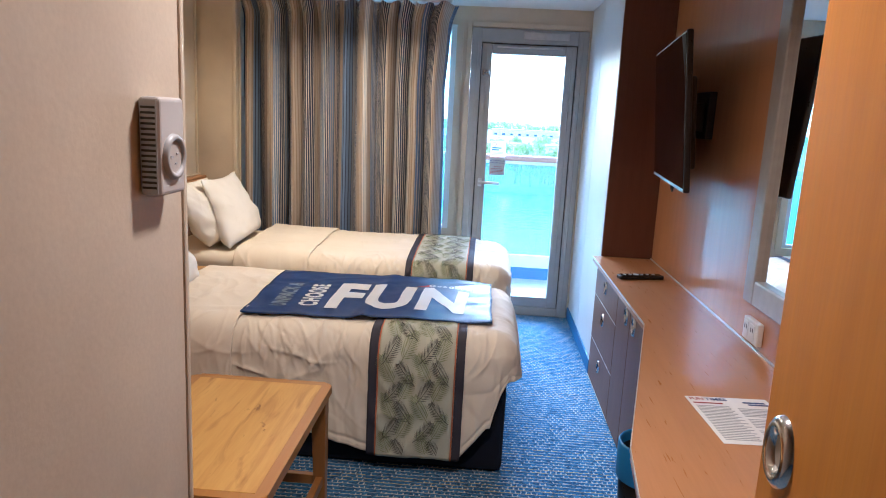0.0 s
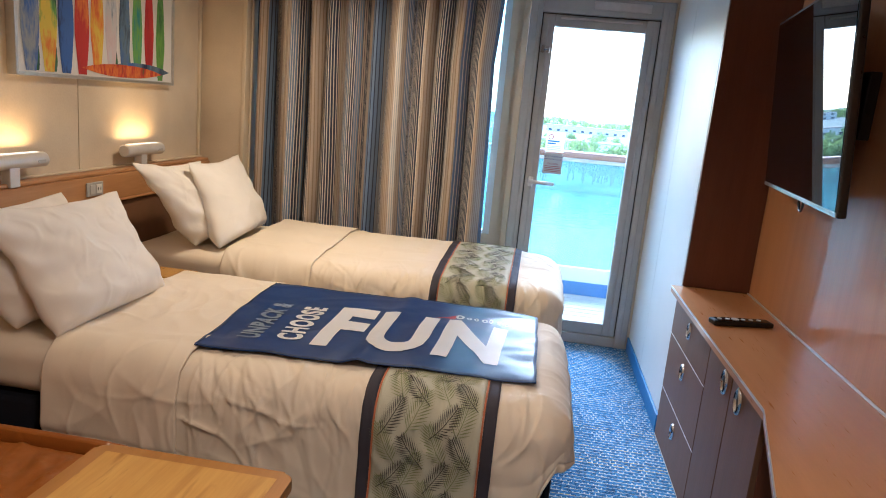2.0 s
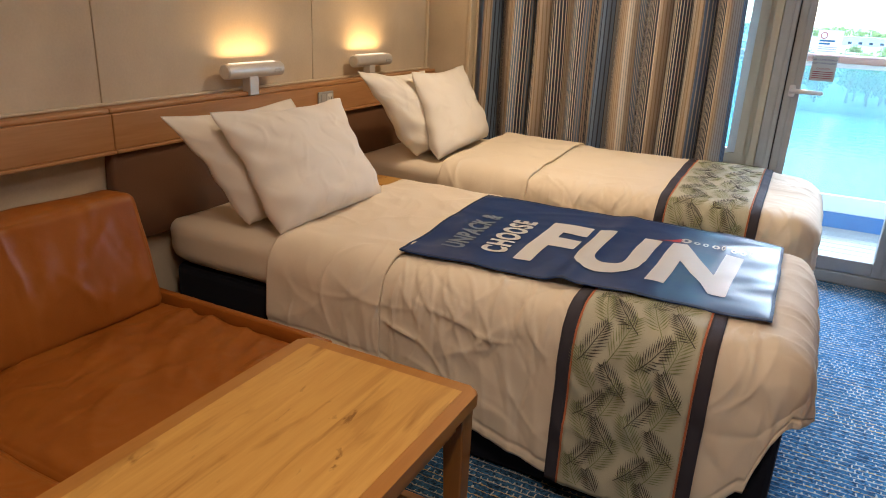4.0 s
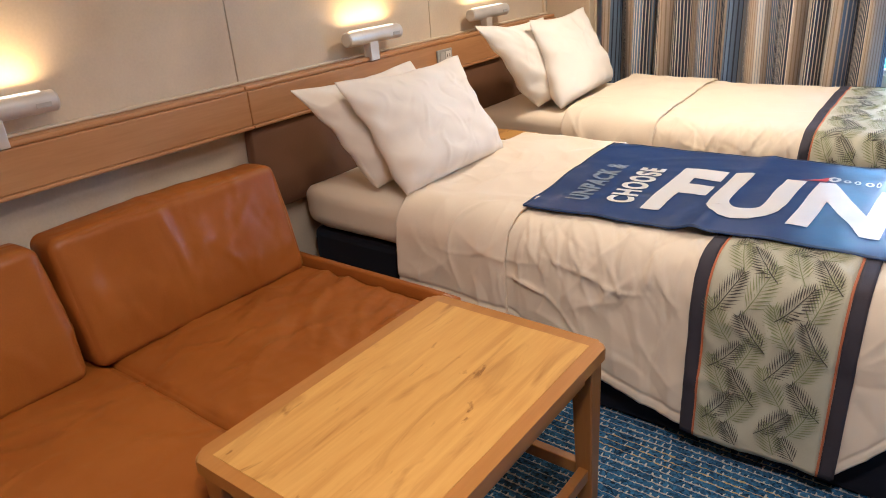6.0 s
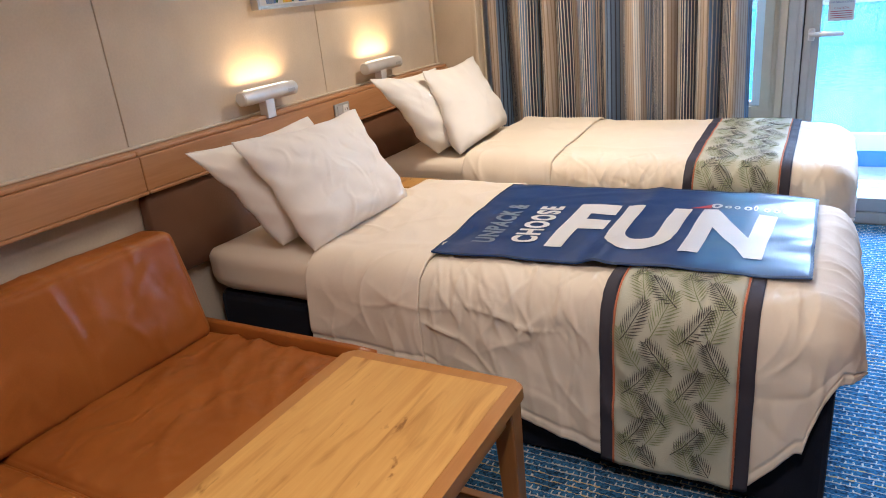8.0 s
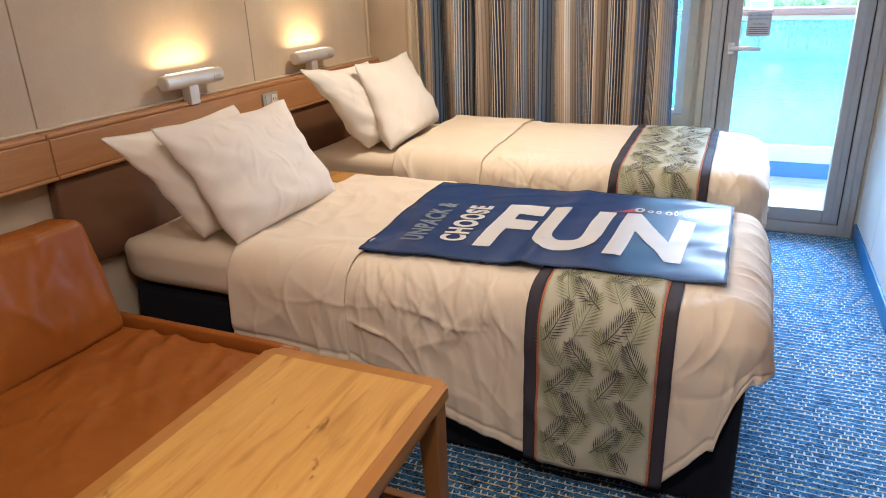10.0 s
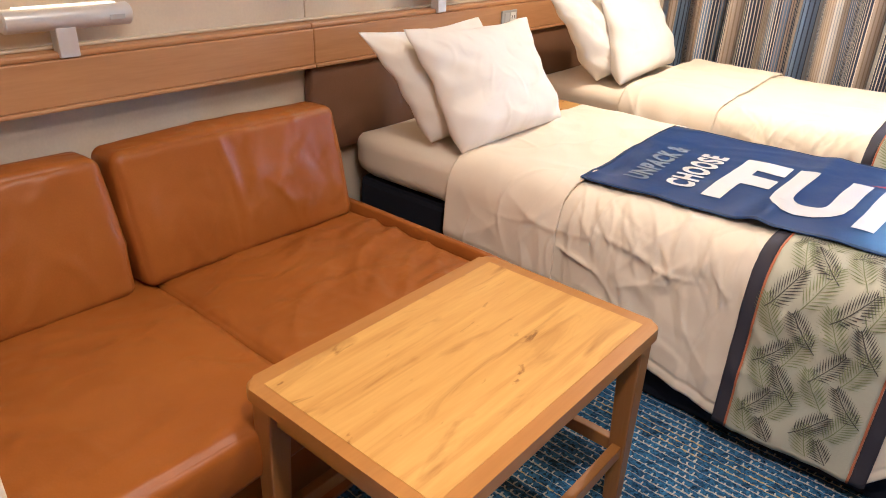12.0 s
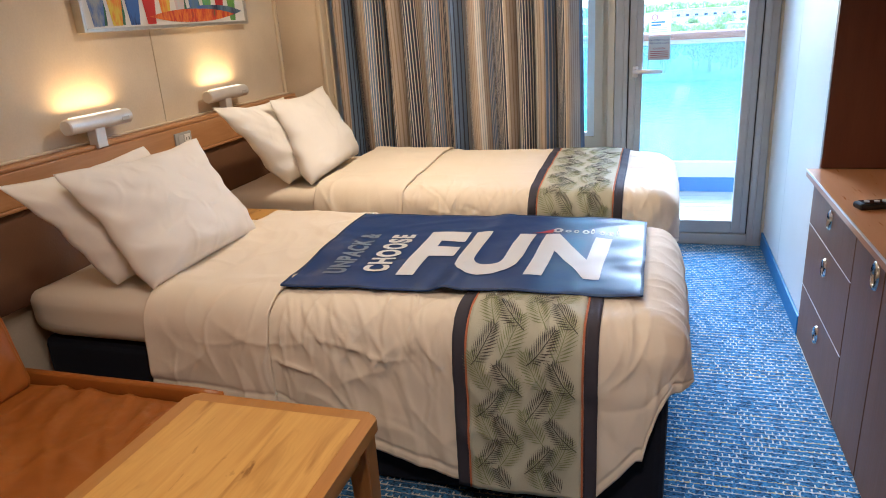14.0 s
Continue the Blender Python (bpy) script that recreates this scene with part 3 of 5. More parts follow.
part("handle", hd, M["lamp_silver"], leaf, "silver lever handle", smooth=True)
lt = bmesh.new()
bx(lt, 1.008, 1.026, EY - 0.02, EY + 0.003, 1.735, 1.777, bevel=0.003)
bx(lt, 1.034, 1.056, EY - 0.02, EY + 0.003, 1.738, 1.772, bevel=0.003)
cyl(lt, (1.02, EY - 0.014, 1.756), (1.05, EY - 0.014, 1.756), 0.007, n=12)
part("latch", lt, M["chrome"], leaf)


def sticker(z0, z1, back, lines, label):
    root = thing("sticker", (1.153, EY + 0.027, z0), label, "door sticker")
    part("sheet", box(1.097, 1.209, EY + 0.0255, EY + 0.0272, z0, z1), M[back], root)
    for words, x, z, size, ink in lines:
        bm, w, h = flat_text(words, size)
        for v in bm.verts:
            v.co = Vector((x - w / 2 + v.co.x, EY + 0.0245, z + v.co.y))
        part("lettering", bm, M[ink], root)
    return root


s1 = sticker(1.167, 1.283, "sticker_white", [], "white no-smoking sticker on the door glass")
icon = bmesh.new()
lathe(icon, (1.125, EY + 0.0245, 1.257), [(0.012, 0), (0.016, 0)], 20, Matrix.Rotation(math.pi / 2, 3, "X"))
part("icon_ring", icon, M["ink_red"], s1)
for z, w, ink in ((1.228, 0.07, "bin_blue"), (1.214, 0.05, "bin_blue"), (1.2, 0.085, "ink_grey"), (1.191, 0.08, "ink_grey"), (1.18, 0.085, "ink_grey")):
    part("text_bar", box(1.108, 1.108 + w, EY + 0.0242, EY + 0.0252, z, z + (0.008 if ink == "bin_blue" else 0.004)), M[ink], s1)
s2 = sticker(1.037, 1.159, "sticker_grey", [("AIR CONDITIONED", 1.153, 1.136, 0.0125, "ink_navy"), ("KEEP DOOR CLOSED", 1.153, 1.12, 0.0118, "ink_navy"), ("CAUTION", 1.153, 1.092, 0.014, "ink_red")], "pale door sticker asking to keep the door closed")
for z in (1.08, 1.07, 1.06, 1.05):
    part("text_bar", box(1.107, 1.2, EY + 0.0242, EY + 0.0252, z, z + 0.0035), M["ink_red"], s2)

# ---- balcony and distance ----
deck = setting("balcony_floor", box(-2.5, 4.5, 6.4, 7.62, -0.06, -0.02), M["gasket"], "pale wooden balcony deck")
for i in range(12):
    part("plank", box(-2.5, 4.5, 6.41 + i * 0.095, 6.5 + i * 0.095, -0.02, 0.0, bevel=0.002, seg=1), M["deck_wood"], deck)
rail = thing("balcony_railing", (1.0, 7.5, 0), "balcony railing with tinted glass and a wooden handrail", "railing")
part("base_strip", box(-2.5, 4.5, 7.47, 7.53, 0.0, 0.105, bevel=0.004), M["base_blue"], rail, "blue base strip")
part("lower_panel", box(-2.5, 4.5, 7.48, 7.52, 0.105, 0.22, bevel=0.004), M["white_paint"], rail)
for x0, x1 in ((-2.45, -0.72), (-0.68, 0.98), (1.02, 2.68), (2.72, 4.45)):
    gl = part("glass_panel", box(x0, x1, 7.496, 7.506, 0.222, 1.045), M["pane_tinted"], rail)
    gl.visible_shadow = False
part("top_channel", box(-2.5, 4.5, 7.485, 7.515, 1.045, 1.075, bevel=0.004), M["white_paint"], rail)
part("handrail", box(-2.5, 4.5, 7.44, 7.56, 1.075, 1.125, bevel=0.02, seg=3), M["rail_wood"], rail, "varnished wooden handrail")
for x in (-2.2, 0.1, 2.4, 4.2):
    part("post", box(x - 0.02, x + 0.02, 7.521, 7.56, 0.0, 1.074, bevel=0.004), M["white_paint"], rail)

setting("water", box(-2500, 2500, 14, 4000, -15.2, -15), M["water"], "pale blue-green harbour water")
shore = bmesh.new()


def land_point(s, t):
    y = 150 + 2800 * t ** 2
    x = (s - 0.5) * (700 + 2.2 * y)
    edge = 10 * nz(x * 0.02, 1.3) if t == 0 else 0
    return Vector((x, y + edge, -15.3 if t == 0 else -14.0 + 0.6 * nz(x * 0.03, y * 0.03)))


grid(shore, 60, 30, land_point)
setting("shore", shore, M["land"], "low green and grey shore across the water")


def tree(x, y, h):
    root = thing("tree", (x, y, -14.2), "green leafy tree on the far shore", "tree", group="shore trees")
    bm = bmesh.new()
    cyl(bm, (x, y, -14.4), (x, y, -14.2 + h * 0.5), h * 0.035, h * 0.018, 8)
    for k in range(5):
        a = k * 1.26 + x
        cyl(bm, (x, y, -14.2 + h * 0.35), (x + math.cos(a) * h * 0.22, y + math.sin(a) * h * 0.22, -14.2 + h * 0.66), h * 0.014, h * 0.005, 6)
    part("trunk", bm, M["bark"], root)
    bm = bmesh.new()
    rnd = random.Random(int(x * 7 + y))
    for _ in range(420):
        u, v = rnd.uniform(0, math.tau), rnd.uniform(-1, 1)
        r = h * 0.36 * rnd.uniform(0.35, 1.0) * (1 + 0.35 * nz(math.cos(u) * 2, math.sin(u) * 2, v * 2 + x))
        c = Vector((x + r * math.cos(u) * math.sqrt(1 - v * v), y + r * math.sin(u) * math.sqrt(1 - v * v), -14.2 + h * 0.64 + r * v * 0.95))
        s = h * rnd.uniform(0.03, 0.065)
        q = Euler((rnd.uniform(0, 6), rnd.uniform(0, 6), rnd.uniform(0, 6))).to_matrix()
        bm.faces.new([bm.verts.new(c + q @ Vector(p) * s) for p in ((-1, 0, 0), (0, -0.6, 0.15), (1, 0, 0), (0, 0.6, -0.15))])
    part("crown", bm, M["leaves"], root)
    return root


woods = bmesh.new()
rw = random.Random(11)
for k in range(7000):
    x = rw.uniform(-420, 620)
    h = 9 + 5 * nz(x * 0.02, 0.7) + 3 * nz(x * 0.09, 2.1)
    c = Vector((x, rw.uniform(900, 930), -14 + h * rw.uniform(0, 1)))
    q = Euler((rw.uniform(0, 6), rw.uniform(0, 6), rw.uniform(0, 6))).to_matrix()
    r = rw.uniform(1.2, 2.4)
    woods.faces.new([woods.verts.new(c + q @ Vector(o) * r) for o in ((-1, 0, 0), (0, -0.8, 0.2), (1, 0, 0), (0, 0.8, -0.2))])
single("far_woods", woods, M["leaves"], "distant band of green woods along the shore", "woods", kind="stuff")
rt = random.Random(4)
seeds = [tree(12 + 3 * k, 170 + k, 7.5 + k) for k in range(4)]
for k in range(190):
    y = rt.choice((rt.uniform(160, 175), rt.uniform(165, 200), rt.uniform(200, 330)))
    x = rt.uniform(-0.25, 0.42) * y
    s = seeds[k % 4]
    t2 = copy_thing(s, Matrix.Translation((x, y, -14.2)) @ Matrix.Rotation(rt.uniform(0, 6), 4, "Z"))
    t2.scale = [rt.uniform(0.8, 1.3) * 0.75] * 3


def far_building(x, y, w, d, h):
    root = thing("far_building", (x, y, -14.5), "pale low building across the harbour", "building", group="harbour buildings")
    part("wall", box(x - w / 2, x + w / 2, y, y + d, -14.6, -14.5 + h), M["facade"], root)
    part("roof", box(x - w / 2 - 0.4, x + w / 2 + 0.4, y - 0.4, y + d + 0.4, -14.5 + h, -14.1 + h, bevel=0.1), M["roofing"], root)
    n = max(3, int(w / 7))
    for f in range(max(1, int(h / 4))):
        for i in range(n):
            cx = x - w / 2 + (i + 0.5) * w / n
            part("window", box(cx - 1.3, cx + 1.3, y - 0.06, y + 0.1, -13.2 + f * 4, -11.5 + f * 4), M["far_glass"], root)


for x, y, w, d, h in ((20, 300, 44, 20, 5), (88, 340, 36, 20, 6), (-40, 380, 40, 20, 5), (130, 480, 60, 30, 7), (40, 620, 70, 30, 6), (220, 820, 60, 30, 9), (-60, 850, 90, 40, 8)):
    far_building(x, y, w, d, h)

# ---- curtain ----
cur = thing("curtain", (0.1, 6.05, 0.03), "blue, tan and navy striped curtain drawn over the window", "curtain")
bm = bmesh.new()
FOLDS = 11


def curtain_point(s, t):
    z = 0.04 + 2.125 * t
    head = max(0.0, t - 0.95) / 0.05
    ph = s * FOLDS * math.tau + 2.6 * nz(s * 6, 0.3) + 0.9 * nz(s * 5, t * 1.1, 4)
    amp = (0.058 + 0.04 * nz(s * 8, 2.2)) * (1 - 0.45 * max(0, t - 0.85) / 0.15) * (1 + 0.2 * (1 - t))
    x = -0.645 + 1.385 * s + 0.05 * (1 - t) * s + 0.018 * math.cos(ph) + 0.035 * nz(s * 6, t * 1.6, 7) * (1 - t) + 0.07 * head * (s - 0.5) + 0.05 * max(0.0, t - 0.75) / 0.25 * s ** 5
    y = 6.03 + amp * math.sin(ph) + 0.012 * math.sin(2 * ph + 1) + 0.01 * nz(s * 22, t * 3, 9)
    y += head * (0.02 * math.sin(ph * 2.5) - 0.02) + 0.01 * math.exp(-((t - 0.95) / 0.012) ** 2)
    z += head * 0.012 * math.sin(ph * 1.5 + 1)
    return Vector((x, y, z))


grid(bm, 460, 48, curtain_point, lambda s, t: (s * 2.0 + 0.012 * math.sin(s * 40), t))
solid(part("cloth", bm, M["curtain_cloth"], cur, smooth=True), 0.0025, 0)
bm = bmesh.new()
bx(bm, -0.63, 0.79, 6.0, 6.06, 2.175, 2.198, bevel=0.003)
part("track", bm, M["white_plastic"], cur)

# ---- beds ----
BR = 0.1


def crease_lines(seed, count, box4, length, amp, width, lean):
    """Random creases as (a, b, direction, half length, height, width) in a stretch of cloth."""
    rnd = random.Random(seed)
    out = []
    for _ in range(count):
        an = radians(rnd.gauss(lean[0], lean[1]))
        out.append((rnd.uniform(box4[0], box4[1]), rnd.uniform(box4[2], box4[3]), math.cos(an), math.sin(an), rnd.uniform(*length), rnd.uniform(*amp) * rnd.choice((1, 1, -0.7)), rnd.uniform(*width), rnd.uniform(-3, 3)))
    return out


def creased(lines, a, b):
    h = 0.0
    for ca, cb, dx, dy, ln, am, wd, bend in lines:
        u = (a - ca) * dx + (b - cb) * dy
        if abs(u) >= ln:
            continue
        v = (b - cb) * dx - (a - ca) * dy + bend * u * u
        if abs(v) < 4 * wd:
            t = u / ln
            h += am * math.exp(-1.2 * abs(v) / wd) * (1 - t * t)
    return h


def bed_sheet(yn, yf, xf, zt):
    """The place of a cloth point a along and b across a bed, lifted by off."""
    side = crease_lines(int(yn * 100), 58, (-0.3, 1.2, yn - 0.5, yn - 0.1), (0.06, 0.24), (0.003, 0.0075), (0.006, 0.014), (80, 35))
    side += crease_lines(int(yn * 70), 90, (0.1, 1.15, yn - 0.2, yn + 0.01), (0.04, 0.17), (0.003, 0.008), (0.004, 0.008), (105, 22))
    side += [(0.17, yn - 0.235, 0.97, -0.24, 0.09, 0.012, 0.006, 0.4), (0.3, yn - 0.15, 0.98, -0.15, 0.12, 0.007, 0.006, -0.5)]
    upper = crease_lines(int(yn * 90), 40, (-0.3, 1.2, yn, yf), (0.05, 0.22), (0.0015, 0.004), (0.008, 0.02), (40, 50))
    foot = crease_lines(int(yn * 80), 40, (xf - 0.1, xf + 0.3, yn - 0.15, yf), (0.04, 0.16), (0.0015, 0.0035), (0.008, 0.016), (5, 20))
    lines = side + upper + foot
    def at(a, b, off=0.0, wrinkle=1.0):
        ex = max(0.0, a - xf)
        ey = max(0.0, yn - b, b - yf)
        sy = -1 if b < yn else 1
        e = math.hypot(ex, ey)
        th = min(e / BR, math.pi / 2)
        out = BR * math.sin(th)
        down = BR * (1 - math.cos(th)) + max(0.0, e - BR * math.pi / 2)
        hx, hy = (ex / e, sy * ey / e) if e > 1e-6 else (0.0, 0.0)
        k = min(1.0, e / 0.2)
        crown = 0.02 * min(1.0, max(0.0, 1.35 * (b - yn) / (yf - yn))) * min(1.0, max(0.0, (xf + 0.05 - a) / 0.25))
        w = 0.005 * max(0.0, 0.22 - abs(nz(a * 3.4 - b * 2, b * 4, 21))) / 0.22 + 0.005 * nz(a * 4.2, b * 4.2, 3.1) + 0.002 * (1 - abs(nz(a * 9 + b * 5, b * 6 - a * 3, 8)) * 3)
        w += k * (0.007 * nz(a * 6, e * 0.7, yn) + 0.002 * nz(a * 17 + e * 2, e * 1.2, 5 + yn) + 0.004 * max(0.0, 0.3 - abs(nz(a * 5 + e * 0.8, e * 0.8 - a, 12 + yn))) / 0.3 + 0.003 * max(0.0, 0.25 - abs(nz(a * 11 - e * 1.5, e * 1.2, 15 + yn))) / 0.25)
        if wrinkle > 0.9:
            w += creased(lines, a, b)
        if ex > 0 and ey > 0:
            w += 0.001 * math.sin(20 * math.atan2(ey, ex) + 3 * nz(a * 9, b * 9)) * k
        w = w * wrinkle + off + crown
        flare = 0.02 * max(0.0, e - 0.14)
        n = Vector((hx * math.sin(th), hy * math.sin(th), math.cos(th)))
        return Vector((min(a, xf) + hx * (out + flare), min(max(b, yn), yf) + hy * (out + flare), zt - down)) + n * w
    return at


def interp(table, a):
    for (a0, v0), (a1, v1) in zip(table, table[1:]):
        if a <= a1:
            return v0 + (v1 - v0) * max(0, a - a0) / (a1 - a0)
    return table[-1][1]


def reach(zt, z):
    return BR * math.pi / 2 + (zt - z) - BR


def pillow(name, low0, low1, top0, top1, thick, label, seed):
    """A soft pillow between its four corners: the two on the bed, near and far, and the two leaning back above them."""
    bm = bmesh.new()
    low0, low1, top0, top1 = (Vector(q) for q in (low0, low1, top0, top1))
    across, rise = (low1 + top1 - low0 - top0) / 2, (top0 + top1 - low0 - low1) / 2
    face = across.cross(rise).normalized()
    if face.x < 0:
        face = -face
    lines = crease_lines(int(seed * 10), 40, (-0.95, 0.95, -0.95, 0.95), (0.1, 0.4), (0.002, 0.0045), (0.016, 0.036), (80, 40))

    def pt(side):
        def fn(s, t):
            u, v = 2 * s - 1, 2 * t - 1
            f = max(0.0, (1 - abs(u) ** 2.4) * (1 - abs(v) ** (2.4 if v > 0 else 6))) ** 0.6
            # the seams draw in between the corners, which leaves them as soft ears
            pu = u * (1 - 0.1 * (1 - v * v) ** 1.5) + 0.02 * nz(v * 2.6, seed)
            pv = v * (1 - 0.11 * (1 - u * u) ** 1.5) + 0.025 * nz(u * 2.6, seed + 2)
            if v < 0:
                pu *= 1 - 0.07 * abs(u * v) ** 3
                pv = v * (1 - 0.03 * (1 - u * u)) - 0.05 * v * v
            a, b = (1 + pu) / 2, (1 + pv) / 2
            base = (low0 * (1 - a) + low1 * a) * (1 - b) + (top0 * (1 - a) + top1 * a) * b
            belly = 1 - 0.3 * v
            soft = 0.014 * nz(u * 1.7 + seed, v * 1.7) + 0.004 * nz(u * 4 + seed, v * 4, 3)
            gather = 0.006 * math.sin(15 * u + 6 * nz(v * 2, seed)) * abs(v) ** 3 + 0.006 * math.sin(12 * v + 6 * nz(u * 2, seed + 1)) * abs(u) ** 3
            x = side * thick * 0.5 * belly * f + (soft + gather + side * creased(lines, u, v)) * min(1, f * 1.6)
            droop = 0.01 * (1 - f) * nz(u * 3, v * 3, seed + 4)
            return base + face * (x + droop)
        return fn
    grid(bm, 90, 66, pt(1))
    grid(bm, 90, 66, pt(-1))
    bmesh.ops.remove_doubles(bm, verts=bm.verts, dist=0.0006)
    return single(name, bm, M["pillow_linen"], label, "pillow", group="bed pillows", smooth=True)


def softbox(x0, x1, y0, y1, z0, z1, r, bulge, wr, seed, cuts=14, turn=None, lines=(), axes=(0, 1), taper=0.0):
    """A padded box with round edges, swollen sides and soft creases."""
    bm = bmesh.new()
    bmesh.ops.create_cube(bm, size=2)
    bmesh.ops.subdivide_edges(bm, edges=bm.edges[:], cuts=cuts, use_grid_fill=True)
    c = Vector(((x0 + x1) / 2, (y0 + y1) / 2, (z0 + z1) / 2))
    half = Vector(((x1 - x0) / 2, (y1 - y0) / 2, (z1 - z0) / 2))
    for v in bm.verts:
        p = v.co.copy()
        full = Vector([p[k] * half[k] for k in range(3)])
        q = Vector([max(-(half[k] - r), min(half[k] - r, full[k])) for k in range(3)])
        d = full - q
        n = d.normalized() if d.length > 1e-7 else Vector((0, 0, 1))
        m = [max(0.0, 1 - p[k] ** 2) for k in range(3)]
        swell = bulge * max(m[0] * m[1], m[1] * m[2], m[0] * m[2])
        w = wr * (nz(full.x * 7 + seed, full.y * 7, full.z * 7) + 0.6 * (0.5 - abs(nz(full.x * 5 + seed, full.y * 11, full.z * 9)) * 2))
        pos = q + n * (r + swell + w + (creased(lines, full[axes[0]], full[axes[1]]) if lines else 0.0))
        pos.x -= taper * pos.z * (pos.x + half.x) / (2 * half.x)
        v.co = c + ((turn @ pos) if turn else pos)
    return bm


FROND_STEPS = 15


def frond(bm, at, a0, b0, length, angle, curl, off, low):
    """A printed palm frond laid on a cloth: a curved midrib with narrow blades."""
    lay = []
    px, py = a0, b0
    for i in range(FROND_STEPS + 1):
        t = i / FROND_STEPS
        an = angle + curl * t
        lay.append((px, py, an, t))
        px += math.cos(an) * length / FROND_STEPS
        py += math.sin(an) * length / FROND_STEPS

    def quad(pts):
        if min(b for a, b in pts) < low:
            return
        bm.faces.new([bm.verts.new(at(a, b, off)) for a, b in pts])
    for (x0, y0, an, t), (x1, y1, _, _) in zip(lay, lay[1:]):
        nx, ny = -math.sin(an) * 0.0012, math.cos(an) * 0.0012
        quad([(x0 - nx, y0 - ny), (x1 - nx, y1 - ny), (x1 + nx, y1 + ny), (x0 + nx, y0 + ny)])
        if t < 0.12:
            continue
        bl = length * 0.4 * math.sin(math.pi * (0.16 + 0.78 * t)) ** 0.8
        for sd in (-1, 1):
            ba = an + sd * (0.95 - 0.45 * t)
            ex, ey = math.cos(ba), math.sin(ba)
            wx, wy = -ey * length * 0.013, ex * length * 0.013
            mx, my = x0 + ex * bl * 0.45, y0 + ey * bl * 0.45
            quad([(x0, y0), (mx - wx, my - wy), (x0 + ex * bl, y0 + ey * bl), (mx + wx, my + wy)])


def bed(y0, y1, zt, hem_near, hem_far, label, seed):
    """A twin bed from y0 to y1 with divan, mattress, duvet and its turned-down top."""
    yn, yf, xf = y0 + BR, y1 - BR, 1.15
    at = bed_sheet(yn, yf, xf, zt)
    root = thing("bed", (0.2, (y0 + y1) / 2, 0), label, "bed", group="twin beds")
    bm = box(-0.83, 1.21, y0 + 0.035, y1 - 0.035, 0.0, 0.385, bevel=0.03, seg=3)
    part("divan_base", bm, M["bed_base"], root, "dark navy fabric divan base")
    part("mattress", softbox(-0.845, 1.16, y0 + 0.015, y1 - 0.015, 0.39, zt - 0.012, 0.06, 0.006, 0.004, seed, 22), M["linen"], root, smooth=True)
    e_foot = reach(zt, 0.41)

    def span(a, near):
        z = interp(hem_near if near else hem_far, a)
        e = reach(zt, z)
        ex = max(0.0, a - xf)
        if ex > 0:
            e = e + (e_foot - e) * min(1, 1.8 * ex / e_foot)
        return math.sqrt(max(0.0, e * e - ex * ex))

    def cloth(a0, a1, off, na, nb, name, lbl=""):
        bm = bmesh.new()

        def fn(s, t):
            a = a0 + (a1 - a0) * s
            lo, hi = yn - span(a, True), yf + span(a, False)
            stitch = 0.0045 * math.exp(-(((hi - lo) * t - 0.032) / 0.006) ** 2)
            return at(a, lo + (hi - lo) * t, off - stitch)
        grid(bm, na, nb, fn)
        return solid(part(name, bm, M["linen"], root, lbl, smooth=True), 0.008)
    cloth(0.05, xf + e_foot - 0.002, 0.006, 250, 230, "duvet", "cream cotton duvet")
    cloth(-0.335, 0.095, 0.02, 90, 220, "folded_top", "turned-down top of the duvet")
    # runner across the foot
    run = thing("bed_runner", (0.84, (y0 + y1) / 2, zt), "grey-green bed runner printed with palm fronds, navy and orange edges", "bed runner", group="bed runners")
    for a0, a1, m, nm, up in ((0.652, 0.686, "runner_navy", "edge_band", 0.012), (0.6865, 0.692, "runner_orange", "stripe", 0.012), (0.6925, 0.994, "runner_cloth", "cloth", 0.0115), (0.9945, 1.0, "runner_orange", "stripe", 0.012), (1.0005, 1.035, "runner_navy", "edge_band", 0.012)):
        bm = bmesh.new()

        def fn(s, t, a0=a0, a1=a1, up=up):
            a = a0 + (a1 - a0) * s
            lo, hi = yn - span(a, True) - 0.012, yf + span(a, False)
            return at(a, lo + (hi - lo) * t, up)
        grid(bm, 36 if nm == "cloth" else 4, 120, fn)
        solid(part(nm, bm, M[m], run, smooth=True), 0.003)
    for tone, mname in ((0, "frond_green"), (1, "frond_dark")):
        rnd = random.Random(seed + tone)
        lo, row = yn - span(0.85, True) + 0.015, 0
        while lo + row * 0.082 < yf + 0.2:
            for c in range(4):
                if (c + row) % 2 != tone:
                    continue
                a = 0.736 + 0.07 * c + rnd.uniform(-0.008, 0.008)
                b = lo + row * 0.082 + rnd.uniform(-0.006, 0.006)
                sign = -1 if row % 2 else 1
                ang = radians(90 + sign * (46 if tone else 32)) + rnd.uniform(-0.12, 0.12)
                bm = bmesh.new()
                frond(bm, at, a - sign * -0.03, b - 0.04, 0.115 if tone else 0.13, ang, -0.35 * sign, 0.0148 if tone else 0.0142, yn - span(0.72, True))
                part("frond_print", bm, M[mname], run)
            row += 1
    return at


HEM1 = [(-0.4, 0.285), (0.09, 0.268), (0.4, 0.15), (0.64, 0.085), (1.03, 0.082), (1.135, 0.22)]
HEMF = [(-0.4, 0.3), (1.135, 0.3)]
HEM2 = [(-0.4, 0.3), (0.65, 0.2), (1.135, 0.25)]
cloth1 = bed(3.855, 4.765, 0.577, HEM1, HEMF, "twin bed with cream duvet and palm runner, made up", 3)
bed(5.02, 5.9, 0.618, HEM2, HEMF, "twin bed with cream duvet beside the curtain, made up", 9)
